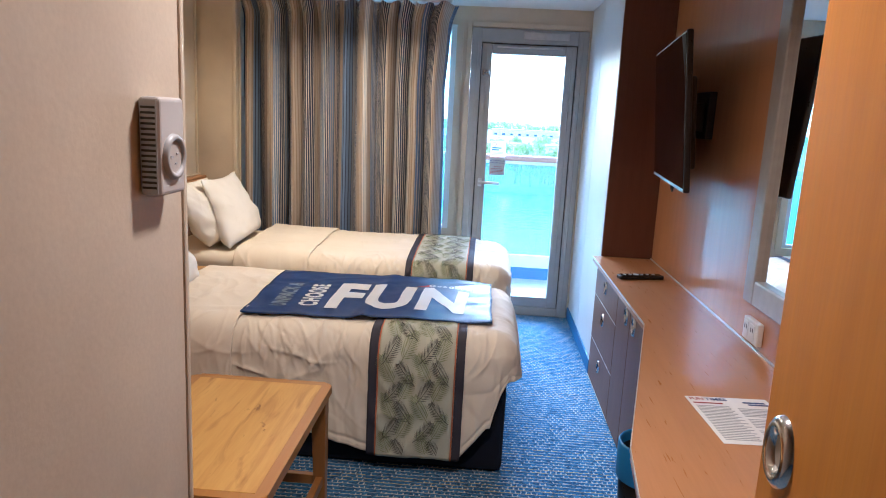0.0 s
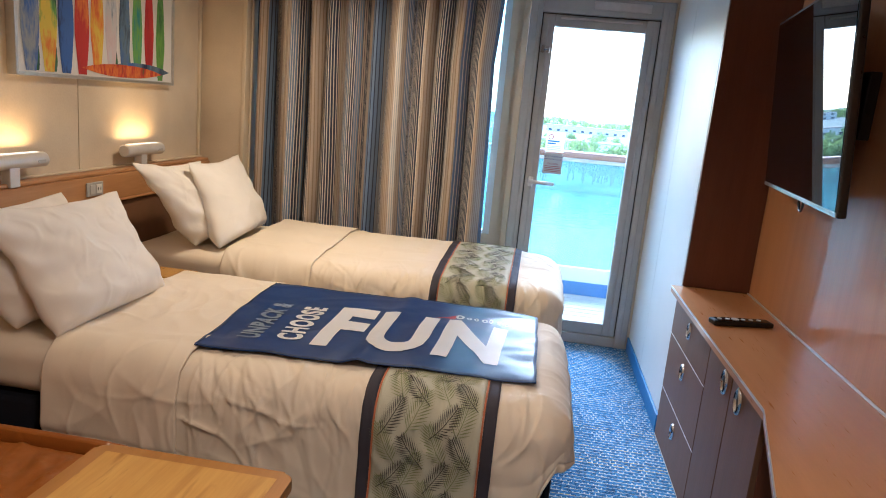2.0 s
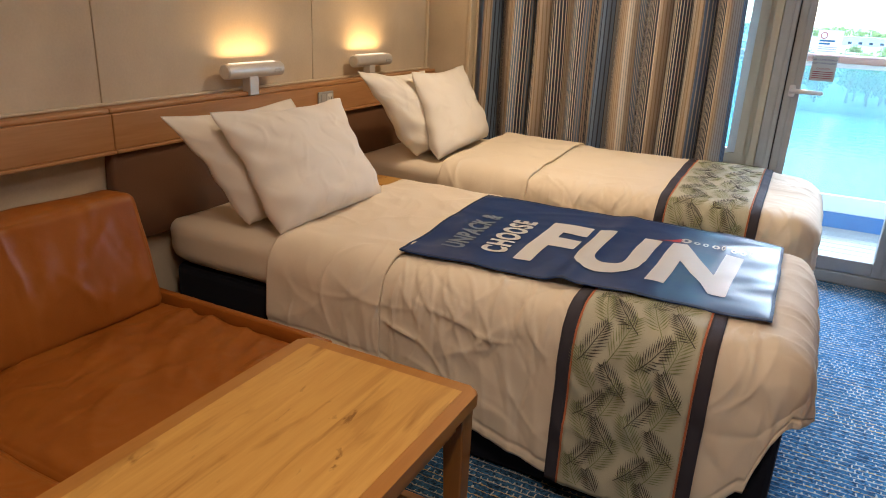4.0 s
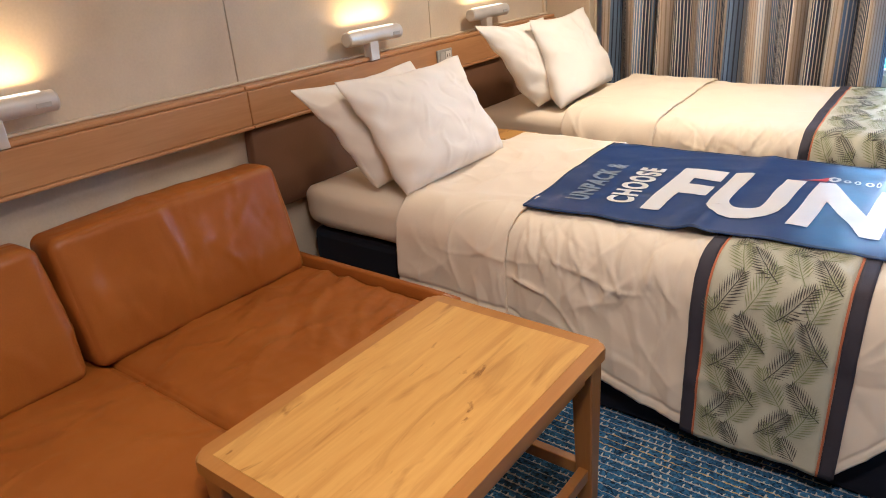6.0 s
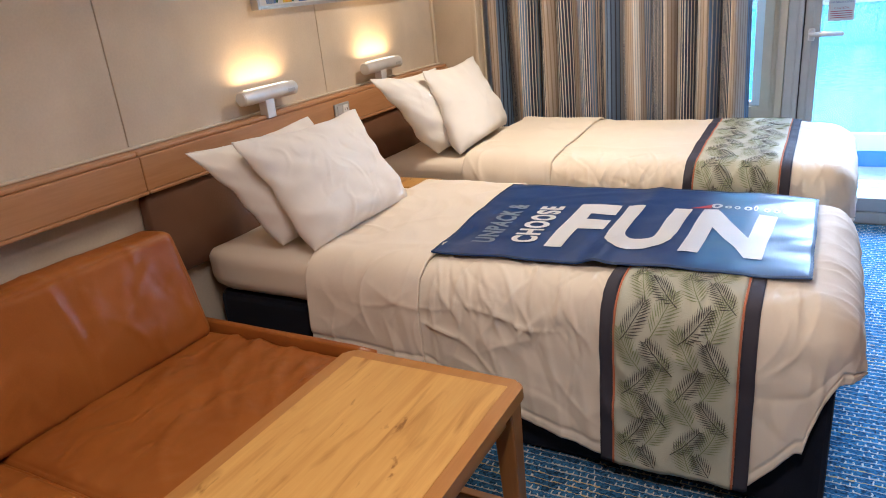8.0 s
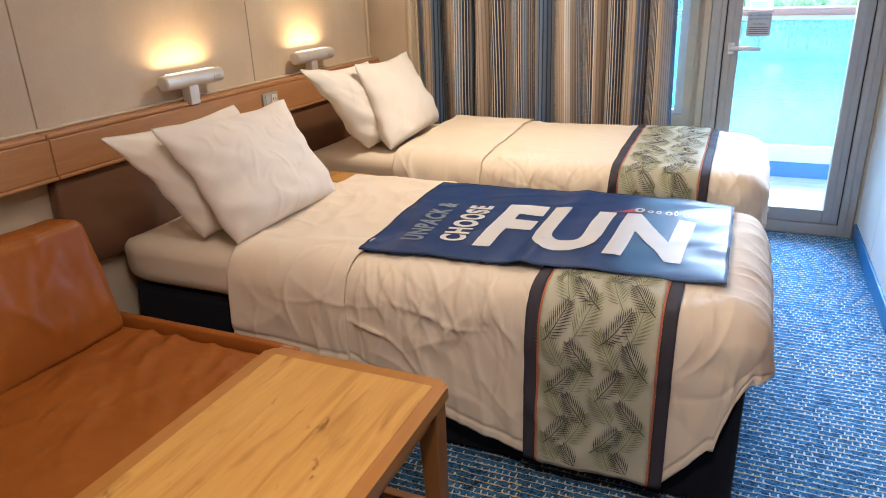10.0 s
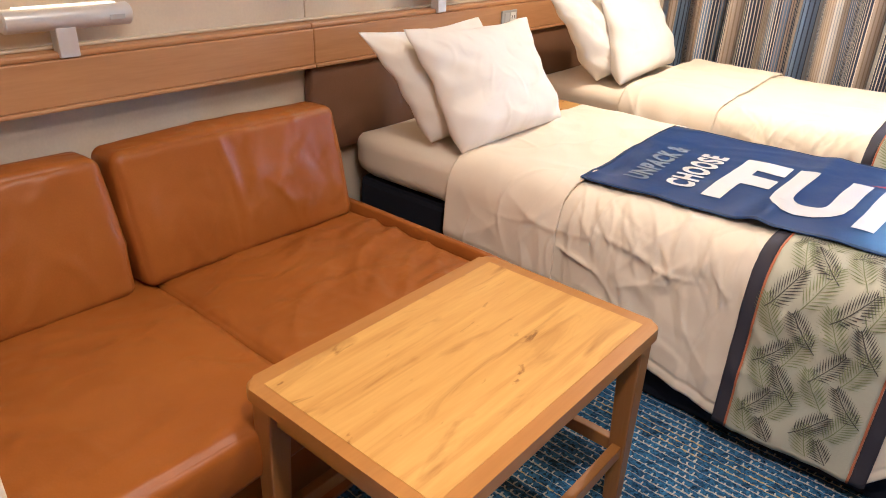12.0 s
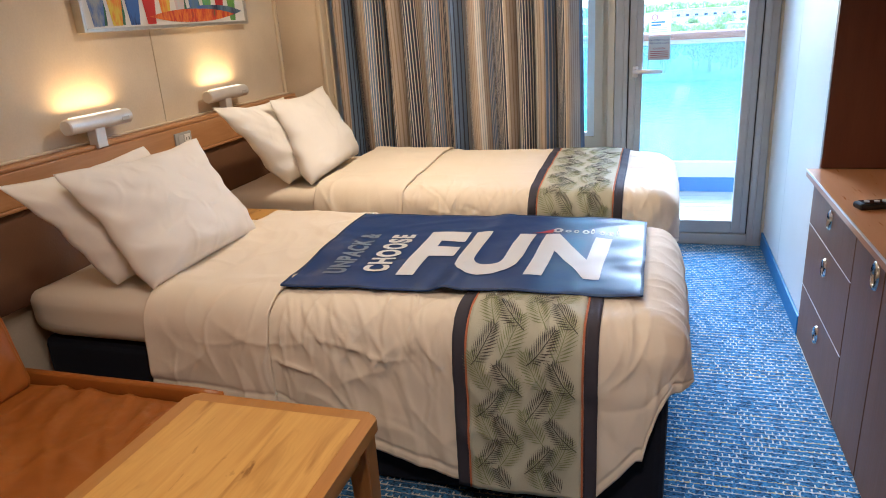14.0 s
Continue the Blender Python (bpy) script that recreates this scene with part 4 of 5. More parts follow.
pillow("pillow", (-0.335, 3.875, 0.595), (-0.3, 4.475, 0.612), (-0.535, 3.822, 0.972), (-0.49, 4.45, 0.962), 0.17, "white cotton pillow leaning on another pillow", 1.0)
pillow("pillow", (-0.485, 3.895, 0.595), (-0.46, 4.42, 0.61), (-0.63, 3.72, 0.958), (-0.61, 4.31, 0.96), 0.15, "white cotton pillow leaning against the headboard", 5.0)
pillow("pillow", (-0.385, 5.07, 0.632), (-0.43, 5.77, 0.645), (-0.56, 5.12, 1.012), (-0.585, 5.72, 1.015), 0.17, "white cotton pillow leaning on another pillow", 9.0)
pillow("pillow", (-0.51, 5.08, 0.632), (-0.5, 5.5, 0.645), (-0.66, 4.82, 1.025), (-0.62, 5.36, 1.0), 0.15, "white cotton pillow leaning against the headboard", 13.0)

# ---- promotional towel on the bed ----
tow = thing("beach_towel", (0.6, 4.38, 0.58), "navy blue towel with large white lettering, laid flat on the bed", "towel")


def towel_at(x, y, up=0.0):
    """x across the towel from 0 to 1, y up it from 0 to 1."""
    wx = 0.086 + 1.05 * x - 0.009 * y * (1 - x) + 0.004 * nz(y * 5, x * 3, 4)
    wy = 3.957 + 0.075 * x + (0.69 - 0.028 * x) * y + 0.003 * nz(x * 6, y * 3, 2)
    p = cloth1(wx, min(max(wy, 3.955), 4.665), 0.018, 0.4)
    crease = 0.012 * math.exp(-((x - 0.48 - 0.05 * y) / 0.03) ** 2) * (1 - 0.4 * y) + 0.007 * nz(x * 4, y * 3, 6) + 0.0015 * nz(x * 14, y * 6, 9)
    edge = 0.0035 * math.sin(24 * y + 5 * nz(x * 3, y * 2, 3)) * max(0.0, (x - 0.7) / 0.3) + 0.004 * max(0.0, 1 - max(0.0, wx - 0.075) / 0.05) + 0.0012 * math.sin(x * 40) * max(0, 1 - y * 8)
    return Vector((wx, wy, p.z + 0.006 + crease + edge + up))


bm = bmesh.new()
grid(bm, 90, 60, lambda s, t: towel_at(s, t))
solid(part("cloth", bm, M["towel_blue"], tow, smooth=True), 0.003)


def towel_words(words, u0, v0, width, height, material, turn=False, fat=0.0, slant=0.0, label=""):
    bm, w, h = flat_text(words, 1.0, fat)
    bmesh.ops.triangulate(bm, faces=bm.faces[:])
    for _ in range(5):
        long = [e for e in bm.edges if e.calc_length() > 0.07 * max(1.0, w / 4)]
        if not long:
            break
        bmesh.ops.subdivide_edges(bm, edges=long, cuts=1)
        bmesh.ops.triangulate(bm, faces=bm.faces[:])
    for v in bm.verts:
        s, t = v.co.x / w, v.co.y / h
        s += slant * (t - 0.5)
        u, q = (u0 + width * (1 - t), v0 + height * s) if turn else (u0 + width * s, v0 + height * t)
        v.co = towel_at(u, q, 0.0025)
    return part("lettering", bm, M[material], tow, label, smooth=True)


towel_words("FUN", 0.315, 0.145, 0.575, 0.54, "towel_white", fat=0.044, slant=0.03, label="large white letters")
towel_words("CHOOSE", 0.195, 0.175, 0.08, 0.47, "towel_white", turn=True, fat=0.045)
towel_words("UNPACK &", 0.083, 0.15, 0.068, 0.5, "towel_grey", turn=True, fat=0.04)
bm = bmesh.new()
grid(bm, 14, 5, lambda s, t: towel_at(0.64 + 0.07 * s + 0.012 * t * s, 0.695 + 0.01 * s + (0.015 + 0.075 * s) * t * s, 0.0028))
part("emblem", bm, M["towel_red"], tow, "red emblem")
bm = bmesh.new()
for i, (wide, tall) in enumerate(((0.032, 0.085), (0.02, 0.05), (0.017, 0.05), (0.023, 0.05), (0.012, 0.066), (0.02, 0.05), (0.02, 0.05), (0.009, 0.085))):
    u0, v0 = 0.722 + 0.0265 * i - (0.012 if i == 0 else 0.0), 0.71 + 0.004 * i
    rim = [(u0 + wide / 2 + wide / 2 * math.cos(a), v0 + tall / 2 + tall / 2 * math.sin(a)) for a in (k * math.tau / 14 for k in range(14))]
    hole = [(u0 + wide / 2 + wide * 0.2 * math.cos(a), v0 + tall / 2 + tall * 0.24 * math.sin(a)) for a in (k * math.tau / 14 for k in range(14))]
    a, b = [[bm.verts.new(towel_at(u, v, 0.0028)) for u, v in ring] for ring in (rim, hole)]
    for k in range(14):
        bm.faces.new((a[k], a[(k + 1) % 14], b[(k + 1) % 14], b[k]))
part("emblem_rings", bm, M["towel_white"], tow)
bm = bmesh.new()
for run in (lambda s, t: (s, 0.012 * t), lambda s, t: (s, 1 - 0.012 * t), lambda s, t: (0.008 * t, s), lambda s, t: (1 - 0.008 * t, s)):
    grid(bm, 60, 1, lambda s, t, run=run: towel_at(*run(s, t), 0.0018))
part("hem", bm, M["towel_hem"], tow, "darker stitched towel hem", smooth=True)

# ---- headboard wall: rail, lamps, picture, socket ----
hb = thing("headboard_rail", (WX, 4.0, 0.82), "long maple wall rail with a padded brown headboard below", "headboard")
for y0, y1 in ((2.252, 3.702), (3.705, 5.882)):
    part("rail", box(WX, -0.83, y0, y1, 0.83, 0.945, bevel=0.004), M["wood_rail"], hb)
    part("top_ledge", box(WX, -0.838, y0, y1, 0.945, 0.962, bevel=0.006), M["wood_rail"], hb)
    part("lower_lip", box(WX, -0.822, y0, y1, 0.818, 0.83, bevel=0.004), M["wood_rail"], hb)
part("bead", box(WX, WX + 0.02, 2.252, 5.882, 0.9625, 0.972, bevel=0.004), M["wall_trim"], hb)
for y0, y1 in ((3.7, 4.74), (4.75, 5.88)):
    part("padded_panel", softbox(WX, -0.842, y0, y1, 0.5, 0.816, 0.02, 0.006, 0.001, 3, 8), M["leather_brown"], hb, "brown leather headboard pad", smooth=True)

lampone = thing("reading_lamp", (-0.845, 4.378, 0.962), "silver tubular wall lamp shining up the wall, lit", "wall lamp", group="wall reading lamps")


def wall_lamp(root, y):
    bm = bmesh.new()
    lathe(bm, (-0.845, y - 0.165, 1.042), [(0.0005, 0), (0.024, 0.0), (0.0285, 0.005), (0.0285, 0.31), (0.024, 0.315), (0.0005, 0.315)], 28, Matrix.Rotation(-math.pi / 2, 3, "X"))
    tube = part("tube", bm, M["lamp_silver"], root, smooth=True)
    em = tube.modifiers.new("edges", "EDGE_SPLIT")
    em.split_angle = radians(40)
    part("stem", box(-0.866, -0.826, y - 0.05, y, 0.948, 1.022, bevel=0.003), M["lamp_silver"], root)
    part("slot", box(-0.8182, -0.8155, y + 0.085, y + 0.125, 1.032, 1.044), M["grey_plastic"], tube)
    part("diffuser", box(-0.86, -0.838, y - 0.13, y + 0.115, 1.0665, 1.0725, bevel=0.001, seg=1), M["lamp_glow"], tube, "glowing lamp slit")
    la = bpy.data.lights.new("lamp_slit", "AREA")
    la.shape, la.size, la.size_y, la.energy, la.color = "RECTANGLE", 0.02, 0.26, 0.135, (1.0, 0.53, 0.16)
    la.spread = radians(160)
    ob = new("bulb", la)
    ob.parent, ob.matrix_parent_inverse = root, Matrix.Translation(-Vector(root["base"]))
    ob.matrix_basis = Matrix.Translation((-0.851, y, 1.0745)) @ Matrix.Rotation(math.pi, 4, "X")


gm = bpy.data.materials.new("lamp_glow")
gm.use_nodes = True
gm.node_tree.nodes["Principled BSDF"].inputs["Emission Color"].default_value = (1.0, 0.72, 0.4, 1)
gm.node_tree.nodes["Principled BSDF"].inputs["Emission Strength"].default_value = 0.15
M["lamp_glow"] = gm
wall_lamp(lampone, 4.378)
for y in (5.222, 2.942):
    copy_thing(lampone, Matrix.Translation((-0.845, y, 0.962)))

sk = thing("wall_socket", (-0.83, 4.81, 0.866), "grey wall switch and socket plate in the headboard rail", "wall socket")
part("plate", box(-0.83, -0.8215, 4.755, 4.866, 0.864, 0.924, bevel=0.003), M["door_grey"], sk)
part("insert", box(-0.8215, -0.8185, 4.772, 4.806, 0.874, 0.914, bevel=0.002), M["grey_plastic"], sk)
part("insert", box(-0.8215, -0.8175, 4.813, 4.852, 0.874, 0.914, bevel=0.002), M["white_plastic"], sk)
for y in (4.824, 4.841):
    part("slot", box(-0.8178, -0.817, y - 0.002, y + 0.002, 0.888, 0.901), M["dark_plastic"], sk)

PY0, PY1, PZ0, PZ1 = 4.42, 5.53, 1.356, 1.97
pic = thing("framed_picture", (WX, 4.975, PZ0), "framed painting of colourful upright surfboards in a silver frame", "picture")
bm = bmesh.new()
for y0, y1, z0, z1 in ((PY0, PY0 + 0.015, PZ0, PZ1), (PY1 - 0.015, PY1, PZ0, PZ1), (PY0 + 0.015, PY1 - 0.015, PZ0, PZ0 + 0.015), (PY0 + 0.015, PY1 - 0.015, PZ1 - 0.015, PZ1)):
    bx(bm, WX, -0.862, y0, y1, z0, z1, bevel=0.002)
part("frame", bm, M["brushed_silver"], pic)
canvas = part("canvas", box(WX, -0.872, PY0 + 0.015, PY1 - 0.015, PZ0 + 0.015, PZ1 - 0.015), M["canvas"], pic)


def painted(k, tones):
    """Watercolour that runs from one tone into the next down a board."""
    name = "paint_%d" % k
    m = mat(name, tones[0], tones[1], 3.2, 0.6, bump=0.2, bscale=34, stretch=(1, 2.6, 0.8), fine=0.22)
    ramp = m.node_tree.nodes["Color Ramp"].color_ramp
    places = [0.34 + 0.3 * i / (len(tones) - 1) for i in range(len(tones))]
    for i, (at, tone) in enumerate(zip(places, tones)):
        e = ramp.elements[i] if i < 2 else ramp.elements.new(at)
        e.position, e.color = at, (*tone, 1)
    m.node_tree.nodes["Mapping"].inputs["Location"].default_value = (0, 1.7 * k, 0.9 * k)
    return m


BLUE, NAVY, SLATE, GREY, ICE = (0.05, 0.13, 0.42), (0.012, 0.02, 0.07), (0.12, 0.19, 0.28), (0.3, 0.33, 0.36), (0.55, 0.55, 0.56)
YELLOW, GREEN, TEAL, FOREST = (0.68, 0.52, 0.04), (0.16, 0.36, 0.06), (0.03, 0.22, 0.26), (0.03, 0.13, 0.05)
RED, CRIMSON, ORANGE, ROSE = (0.45, 0.025, 0.02), (0.26, 0.012, 0.02), (0.68, 0.2, 0.02), (0.6, 0.47, 0.47)
BOARDS = [(SLATE, BLUE, GREY, BLUE), (FOREST, GREEN, YELLOW, YELLOW, ORANGE), (NAVY, NAVY, BLUE, BLUE), (CRIMSON, RED, RED, ORANGE), (RED, ORANGE, YELLOW, ORANGE),
          (GREY, ROSE, ICE, SLATE), (NAVY, SLATE, BLUE, GREY), (NAVY, TEAL, GREEN, TEAL), (CRIMSON, RED, RED), (FOREST, GREEN, FOREST)]


def painted_board(k, y, w, foot, top, up, tones):
    bm = bmesh.new()
    rows = []
    for i in range(19):
        t = i / 18
        ww = w * (1 - max(0.0, (t - 0.35) / 0.65) ** 1.8) * (1 - 0.45 * max(0.0, (0.35 - t) / 0.35) ** 1.5)
        ww = max(ww, 0.0015)
        z = foot + (top - foot) * t
        rows.append([bm.verts.new((up, y - ww + 0.003 * nz(t * 5, k), z)), bm.verts.new((up, y + ww + 0.003 * nz(t * 5, k + 5), z))])
    for r0, r1 in zip(rows, rows[1:]):
        bm.faces.new((r0[0], r0[1], r1[1], r1[0]))
    part("painted_board", bm, painted(k, tones), canvas)


for k, tones in enumerate(BOARDS):
    y = 4.508 + 0.1 * k
    painted_board(k, y, 0.05 - 0.0012 * k, 1.376 if k < 4 or k == 9 else 1.4, 1.935 - 0.04 * k / 9, -0.8705, tones)
    if k in (0, 1, 5, 6):
        painted_board(30 + k, y + 0.036, 0.012, 1.378, 1.5, -0.8712, (NAVY, FOREST, SLATE))


def lying_board(k, y0, y1, z, tall, up, tones):
    bm = bmesh.new()
    rows = []
    for i in range(25):
        t = i / 24
        hh = tall * max(0.03, 1 - abs(2 * t - 1) ** 2.4)
        rows.append([bm.verts.new((up, y0 + (y1 - y0) * t, z - hh)), bm.verts.new((up, y0 + (y1 - y0) * t, z + hh))])
    for r0, r1 in zip(rows, rows[1:]):
        bm.faces.new((r0[0], r0[1], r1[1], r1[0]))
    part("painted_board", bm, painted(k, tones), canvas)


lying_board(40, 4.98, 5.49, 1.418, 0.03, -0.8702, (NAVY, SLATE, BLUE))
lying_board(41, 4.8, 5.42, 1.405, 0.028, -0.869, (FOREST, RED, ORANGE, RED, FOREST))

# ---- night table between the beds ----
nt = thing("night_table", (-0.66, 4.89, 0), "small maple night table between the beds", "night table")
part("top", box(-0.84, -0.4, 4.772, 4.925, 0.526, 0.551, bevel=0.004), M["wood_table"], nt)
part("body", box(-0.83, -0.412, 4.782, 4.918, 0.0, 0.526, bevel=0.003), M["wood_rail"], nt)

# ---- sofa ----
sofa = thing("sofa", (-0.4, 2.97, 0), "tan leather two-seat sofa with loose back cushions", "sofa")
part("base", softbox(-0.88, 0.06, 2.275, 3.632, 0.0, 0.27, 0.015, 0.002, 0.001, 2, 10), M["leather"], sofa, smooth=True)
part("seat_cushion", softbox(-0.87, 0.115, 2.262, 2.905, 0.272, 0.412, 0.03, 0.012, 0.003, 4, 76, None, crease_lines(5, 16, (-0.1, 0.45, -0.28, 0.28), (0.06, 0.2), (0.003, 0.006), (0.014, 0.024), (60, 40))), M["leather"], sofa, smooth=True)
part("seat_cushion", softbox(-0.87, 0.115, 2.909, 3.6, 0.272, 0.412, 0.03, 0.012, 0.003, 8, 76, None, crease_lines(7, 34, (-0.3, 0.45, -0.16, 0.34), (0.08, 0.28), (0.006, 0.011), (0.012, 0.02), (112, 16))), M["leather"], sofa, smooth=True)
part("end_panel", softbox(-0.87, 0.075, 3.604, 3.638, 0.02, 0.432, 0.012, 0.0, 0.001, 6, 10), M["leather"], sofa, smooth=True)
lean = Matrix.Rotation(radians(-5), 3, "Y")
part("back_cushion", softbox(-0.716, -0.556, 2.275, 2.845, 0.402, 0.752, 0.026, 0.014, 0.0025, 14, 60, lean, crease_lines(9, 26, (-0.28, 0.28, -0.08, 0.1), (0.03, 0.12), (0.0025, 0.0045), (0.009, 0.016), (75, 20)), (1, 2), 0.17), M["leather"], sofa, smooth=True)
part("back_cushion", softbox(-0.716, -0.556, 2.872, 3.578, 0.402, 0.752, 0.026, 0.016, 0.0025, 21, 60, lean, crease_lines(13, 46, (-0.34, 0.34, -0.1, 0.11), (0.03, 0.14), (0.0025, 0.005), (0.009, 0.016), (70, 25)), (1, 2), 0.17), M["leather"], sofa, smooth=True)

# ---- coffee table ----
tab = thing("coffee_table", (0.34, 3.115, 0), "maple coffee table with an inlaid top and corner legs", "coffee table")
X0, X1, Y0, Y1, TZ = 0.094, 0.588, 2.734, 3.486, 0.515


def plate(bm, pts, z0, z1, bevel):
    lo = [bm.verts.new((x, y, z0)) for x, y in pts]
    hi = [bm.verts.new((x, y, z1)) for x, y in pts]
    bm.faces.new(lo[::-1])
    top = bm.faces.new(hi)
    n = len(pts)
    for k in range(n):
        bm.faces.new((lo[k], lo[(k + 1) % n], hi[(k + 1) % n], hi[k]))
    bmesh.ops.bevel(bm, geom=list(top.edges), offset=bevel, segments=3, affect="EDGES", profile=0.5)
    return bm


tt = plate(bmesh.new(), rounded((X0 + X1) / 2, (Y0 + Y1) / 2, X1 - X0, Y1 - Y0, 0.028), TZ - 0.03, TZ, 0.008)
top = part("tabletop", tt, M["wood_table_edge"], tab, "darker rounded table edge")
part("inlay", box(X0 + 0.036, X1 - 0.033, Y0 + 0.028, Y1 - 0.034, TZ - 0.01, TZ + 0.0012, bevel=0.0006, seg=1), M["wood_table"], top, "pale maple inlay")
for x0, x1, y0, y1 in ((X0 + 0.05, X1 - 0.05, Y0 + 0.028, Y0 + 0.046), (X0 + 0.05, X1 - 0.05, Y1 - 0.046, Y1 - 0.028), (X0 + 0.028, X0 + 0.046, Y0 + 0.05, Y1 - 0.05), (X1 - 0.046, X1 - 0.028, Y0 + 0.05, Y1 - 0.05)):
    part("apron", box(x0, x1, y0, y1, TZ - 0.085, TZ - 0.03, bevel=0.002), M["wood_table_edge"], tab)
for sx in (0, 1):
    for sy in (0, 1):
        bm = bmesh.new()
        ox, oy = (X1 - 0.012, -1) if sx else (X0 + 0.012, 1), (Y1 - 0.012, -1) if sy else (Y0 + 0.012, 1)
        ring = []
        for z, w in ((0.0, 0.036), (TZ - 0.12, 0.05), (TZ - 0.03, 0.058)):
            ring.append([bm.verts.new((ox[0] + ox[1] * w * i, oy[0] + oy[1] * w * j, z)) for i, j in ((0, 0), (1, 0), (1, 1), (0, 1))])
        for a, b in zip(ring, ring[1:]):
            for k in range(4):
                bm.faces.new((a[k], a[(k + 1) % 4], b[(k + 1) % 4], b[k]))
        bm.faces.new(ring[0][::-1])
        bm.faces.new(ring[-1])
        bmesh.ops.bevel(bm, geom=[e for e in bm.edges], offset=0.004, segments=2, affect="EDGES", profile=0.5)
        part("leg", bm, M["wood_leg"], tab)
for x0, x1, y0, y1 in ((X0 + 0.05, X1 - 0.05, Y0 + 0.02, Y0 + 0.045), (X0 + 0.05, X1 - 0.05, Y1 - 0.045, Y1 - 0.02), (X0 + 0.02, X0 + 0.045, Y0 + 0.05, Y1 - 0.05), (X1 - 0.045, X1 - 0.02, Y0 + 0.05, Y1 - 0.05)):
    part("stretcher", box(x0, x1, y0, y1, 0.15, 0.185, bevel=0.003), M["wood_leg"], tab)

# ---- desk wall: top, cabinet units, television, mirror ----
DZ = 0.71
desk = thing("desk", (1.85, 3.7, DZ), "long cherry wood desk top with a pale metal edge", "desk")
OUT = [(2.028, 5.104), (1.705, 5.104), (1.705, 3.80), (1.445, 2.76), (1.42, 2.55), (1.42, 2.262), (2.028, 2.262)]
bm = bmesh.new()
lo = [bm.verts.new((x, y, DZ - 0.028)) for x, y in OUT]
hi = [bm.verts.new((x, y, DZ)) for x, y in OUT]
bm.faces.new(hi)
bm.faces.new(lo[::-1])
for k in range(7):
    bm.faces.new((lo[k], lo[(k + 1) % 7], hi[(k + 1) % 7], hi[k]))
part("board", bm, M["wood_desk"], desk)
bm = bmesh.new()
for (xa, ya), (xb, yb) in zip(OUT[1:5], OUT[2:6]):
    d = Vector((xb - xa, yb - ya, 0)).normalized()
    nrm = Vector((d.y, -d.x, 0)) * -0.003
    pts = [Vector((xa, ya, 0)), Vector((xb, yb, 0))]
    vs = [bm.verts.new(p + o + Vector((0, 0, z))) for z in (DZ - 0.007, DZ + 0.001) for p in pts for o in (Vector((0, 0, 0)), nrm * -1)]
    a0, a1, b0, b1, c0, c1, d0, d1 = vs
    for f in ((a0, b0, b1, a1), (c0, c1, d1, d0), (a0, a1, c1, c0), (b0, d0, d1, b1), (a0, c0, d0, b0), (a1, b1, d1, c1)):
        bm.faces.new(f)
part("edge_strip", bm, M["metal_edge"], desk, "pale metal edge strip")
part("back_strip", box(2.02, 2.029, 2.27, 5.1, DZ, DZ + 0.006, bevel=0.002), M["metal_edge"], desk)


def ring_pull(parent, y, z, x=1.735, s=1.0):
    bm = bmesh.new()
    turn = Matrix.Rotation(-math.pi / 2, 3, "Y") @ Matrix.Diagonal((1.35, 0.85, 1))
    lathe(bm, (x, y, z), [(0.0165 * s, 0.0), (0.018 * s, 0.006), (0.0212 * s, 0.009), (0.0245 * s, 0.006), (0.026 * s, -0.001)], 24, turn)
    pl = part("pull", bm, M["chrome"], parent, "oval chrome ring pull", smooth=True)
    bm = bmesh.new()
    lathe(bm, (x, y, z), [(0.0003, 0.001), (0.017 * s, 0.001), (0.017 * s, -0.001)], 24, turn)
    part("recess", bm, M["dark_plastic"], pl)


cab = thing("drawer_cabinet", (1.88, 4.78, 0), "brown wood cabinet with three drawers and ring pulls", "drawer cabinet", group="desk cabinets")
part("body", box(1.752, 2.026, 4.467, 5.103, 0.0, DZ - 0.03), M["wood_dark"], cab)
for z0, z1, zp in ((0.5, 0.678, 0.601), (0.247, 0.497, 0.427), (0.012, 0.244, 0.168)):
    d = part("drawer", box(1.735, 1.752, 4.47, 5.1, z0, z1, bevel=0.002), M["wood_front"], cab)
    ring_pull(d, 4.79, zp)
    part("edge_line", box(1.7345, 1.745, 4.472, 5.098, z0 - 0.0025, z0 - 0.0005), M["metal_edge"], d)
cb2 = thing("door_cabinet", (1.88, 4.17, 0), "brown wood cabinet with two doors and ring pulls", "cabinet", group="desk cabinets")
part("body", box(1.752, 2.026, 3.885, 4.461, 0.0, DZ - 0.03), M["wood_dark"], cb2)
for y0, y1, yp in ((4.178, 4.464, 4.245), (3.885, 4.172, 4.09)):
    d = part("door", box(1.735, 1.752, y0, y1, 0.012, 0.678, bevel=0.002), M["wood_front"], cb2)
    ring_pull(d, yp, 0.61, s=1.25)

bn = thing("waste_bin", (1.705, 3.52, 0), "dark waste bin with a blue liner under the desk", "waste bin")
bm = bmesh.new()
lathe(bm, (1.705, 3.52, 0), [(0.0005, 0.004), (0.085, 0.0), (0.09, 0.006), (0.11, 0.36), (0.104, 0.36), (0.084, 0.01), (0.0005, 0.012)], 28)
part("body", bm, M["dark_plastic"], bn, smooth=True)
bm = bmesh.new()
lathe(bm, (1.705, 3.52, 0), [(0.098, 0.16), (0.103, 0.36), (0.109, 0.368), (0.114, 0.36), (0.113, 0.24), (0.111, 0.235)], 28)
part("liner", bm, M["bin_blue"], bn, "blue bin liner folded over the rim", smooth=True)

tv = thing("television", (RX, 4.44, 1.2), "black flat television tilted on a wall bracket, switched off", "television")
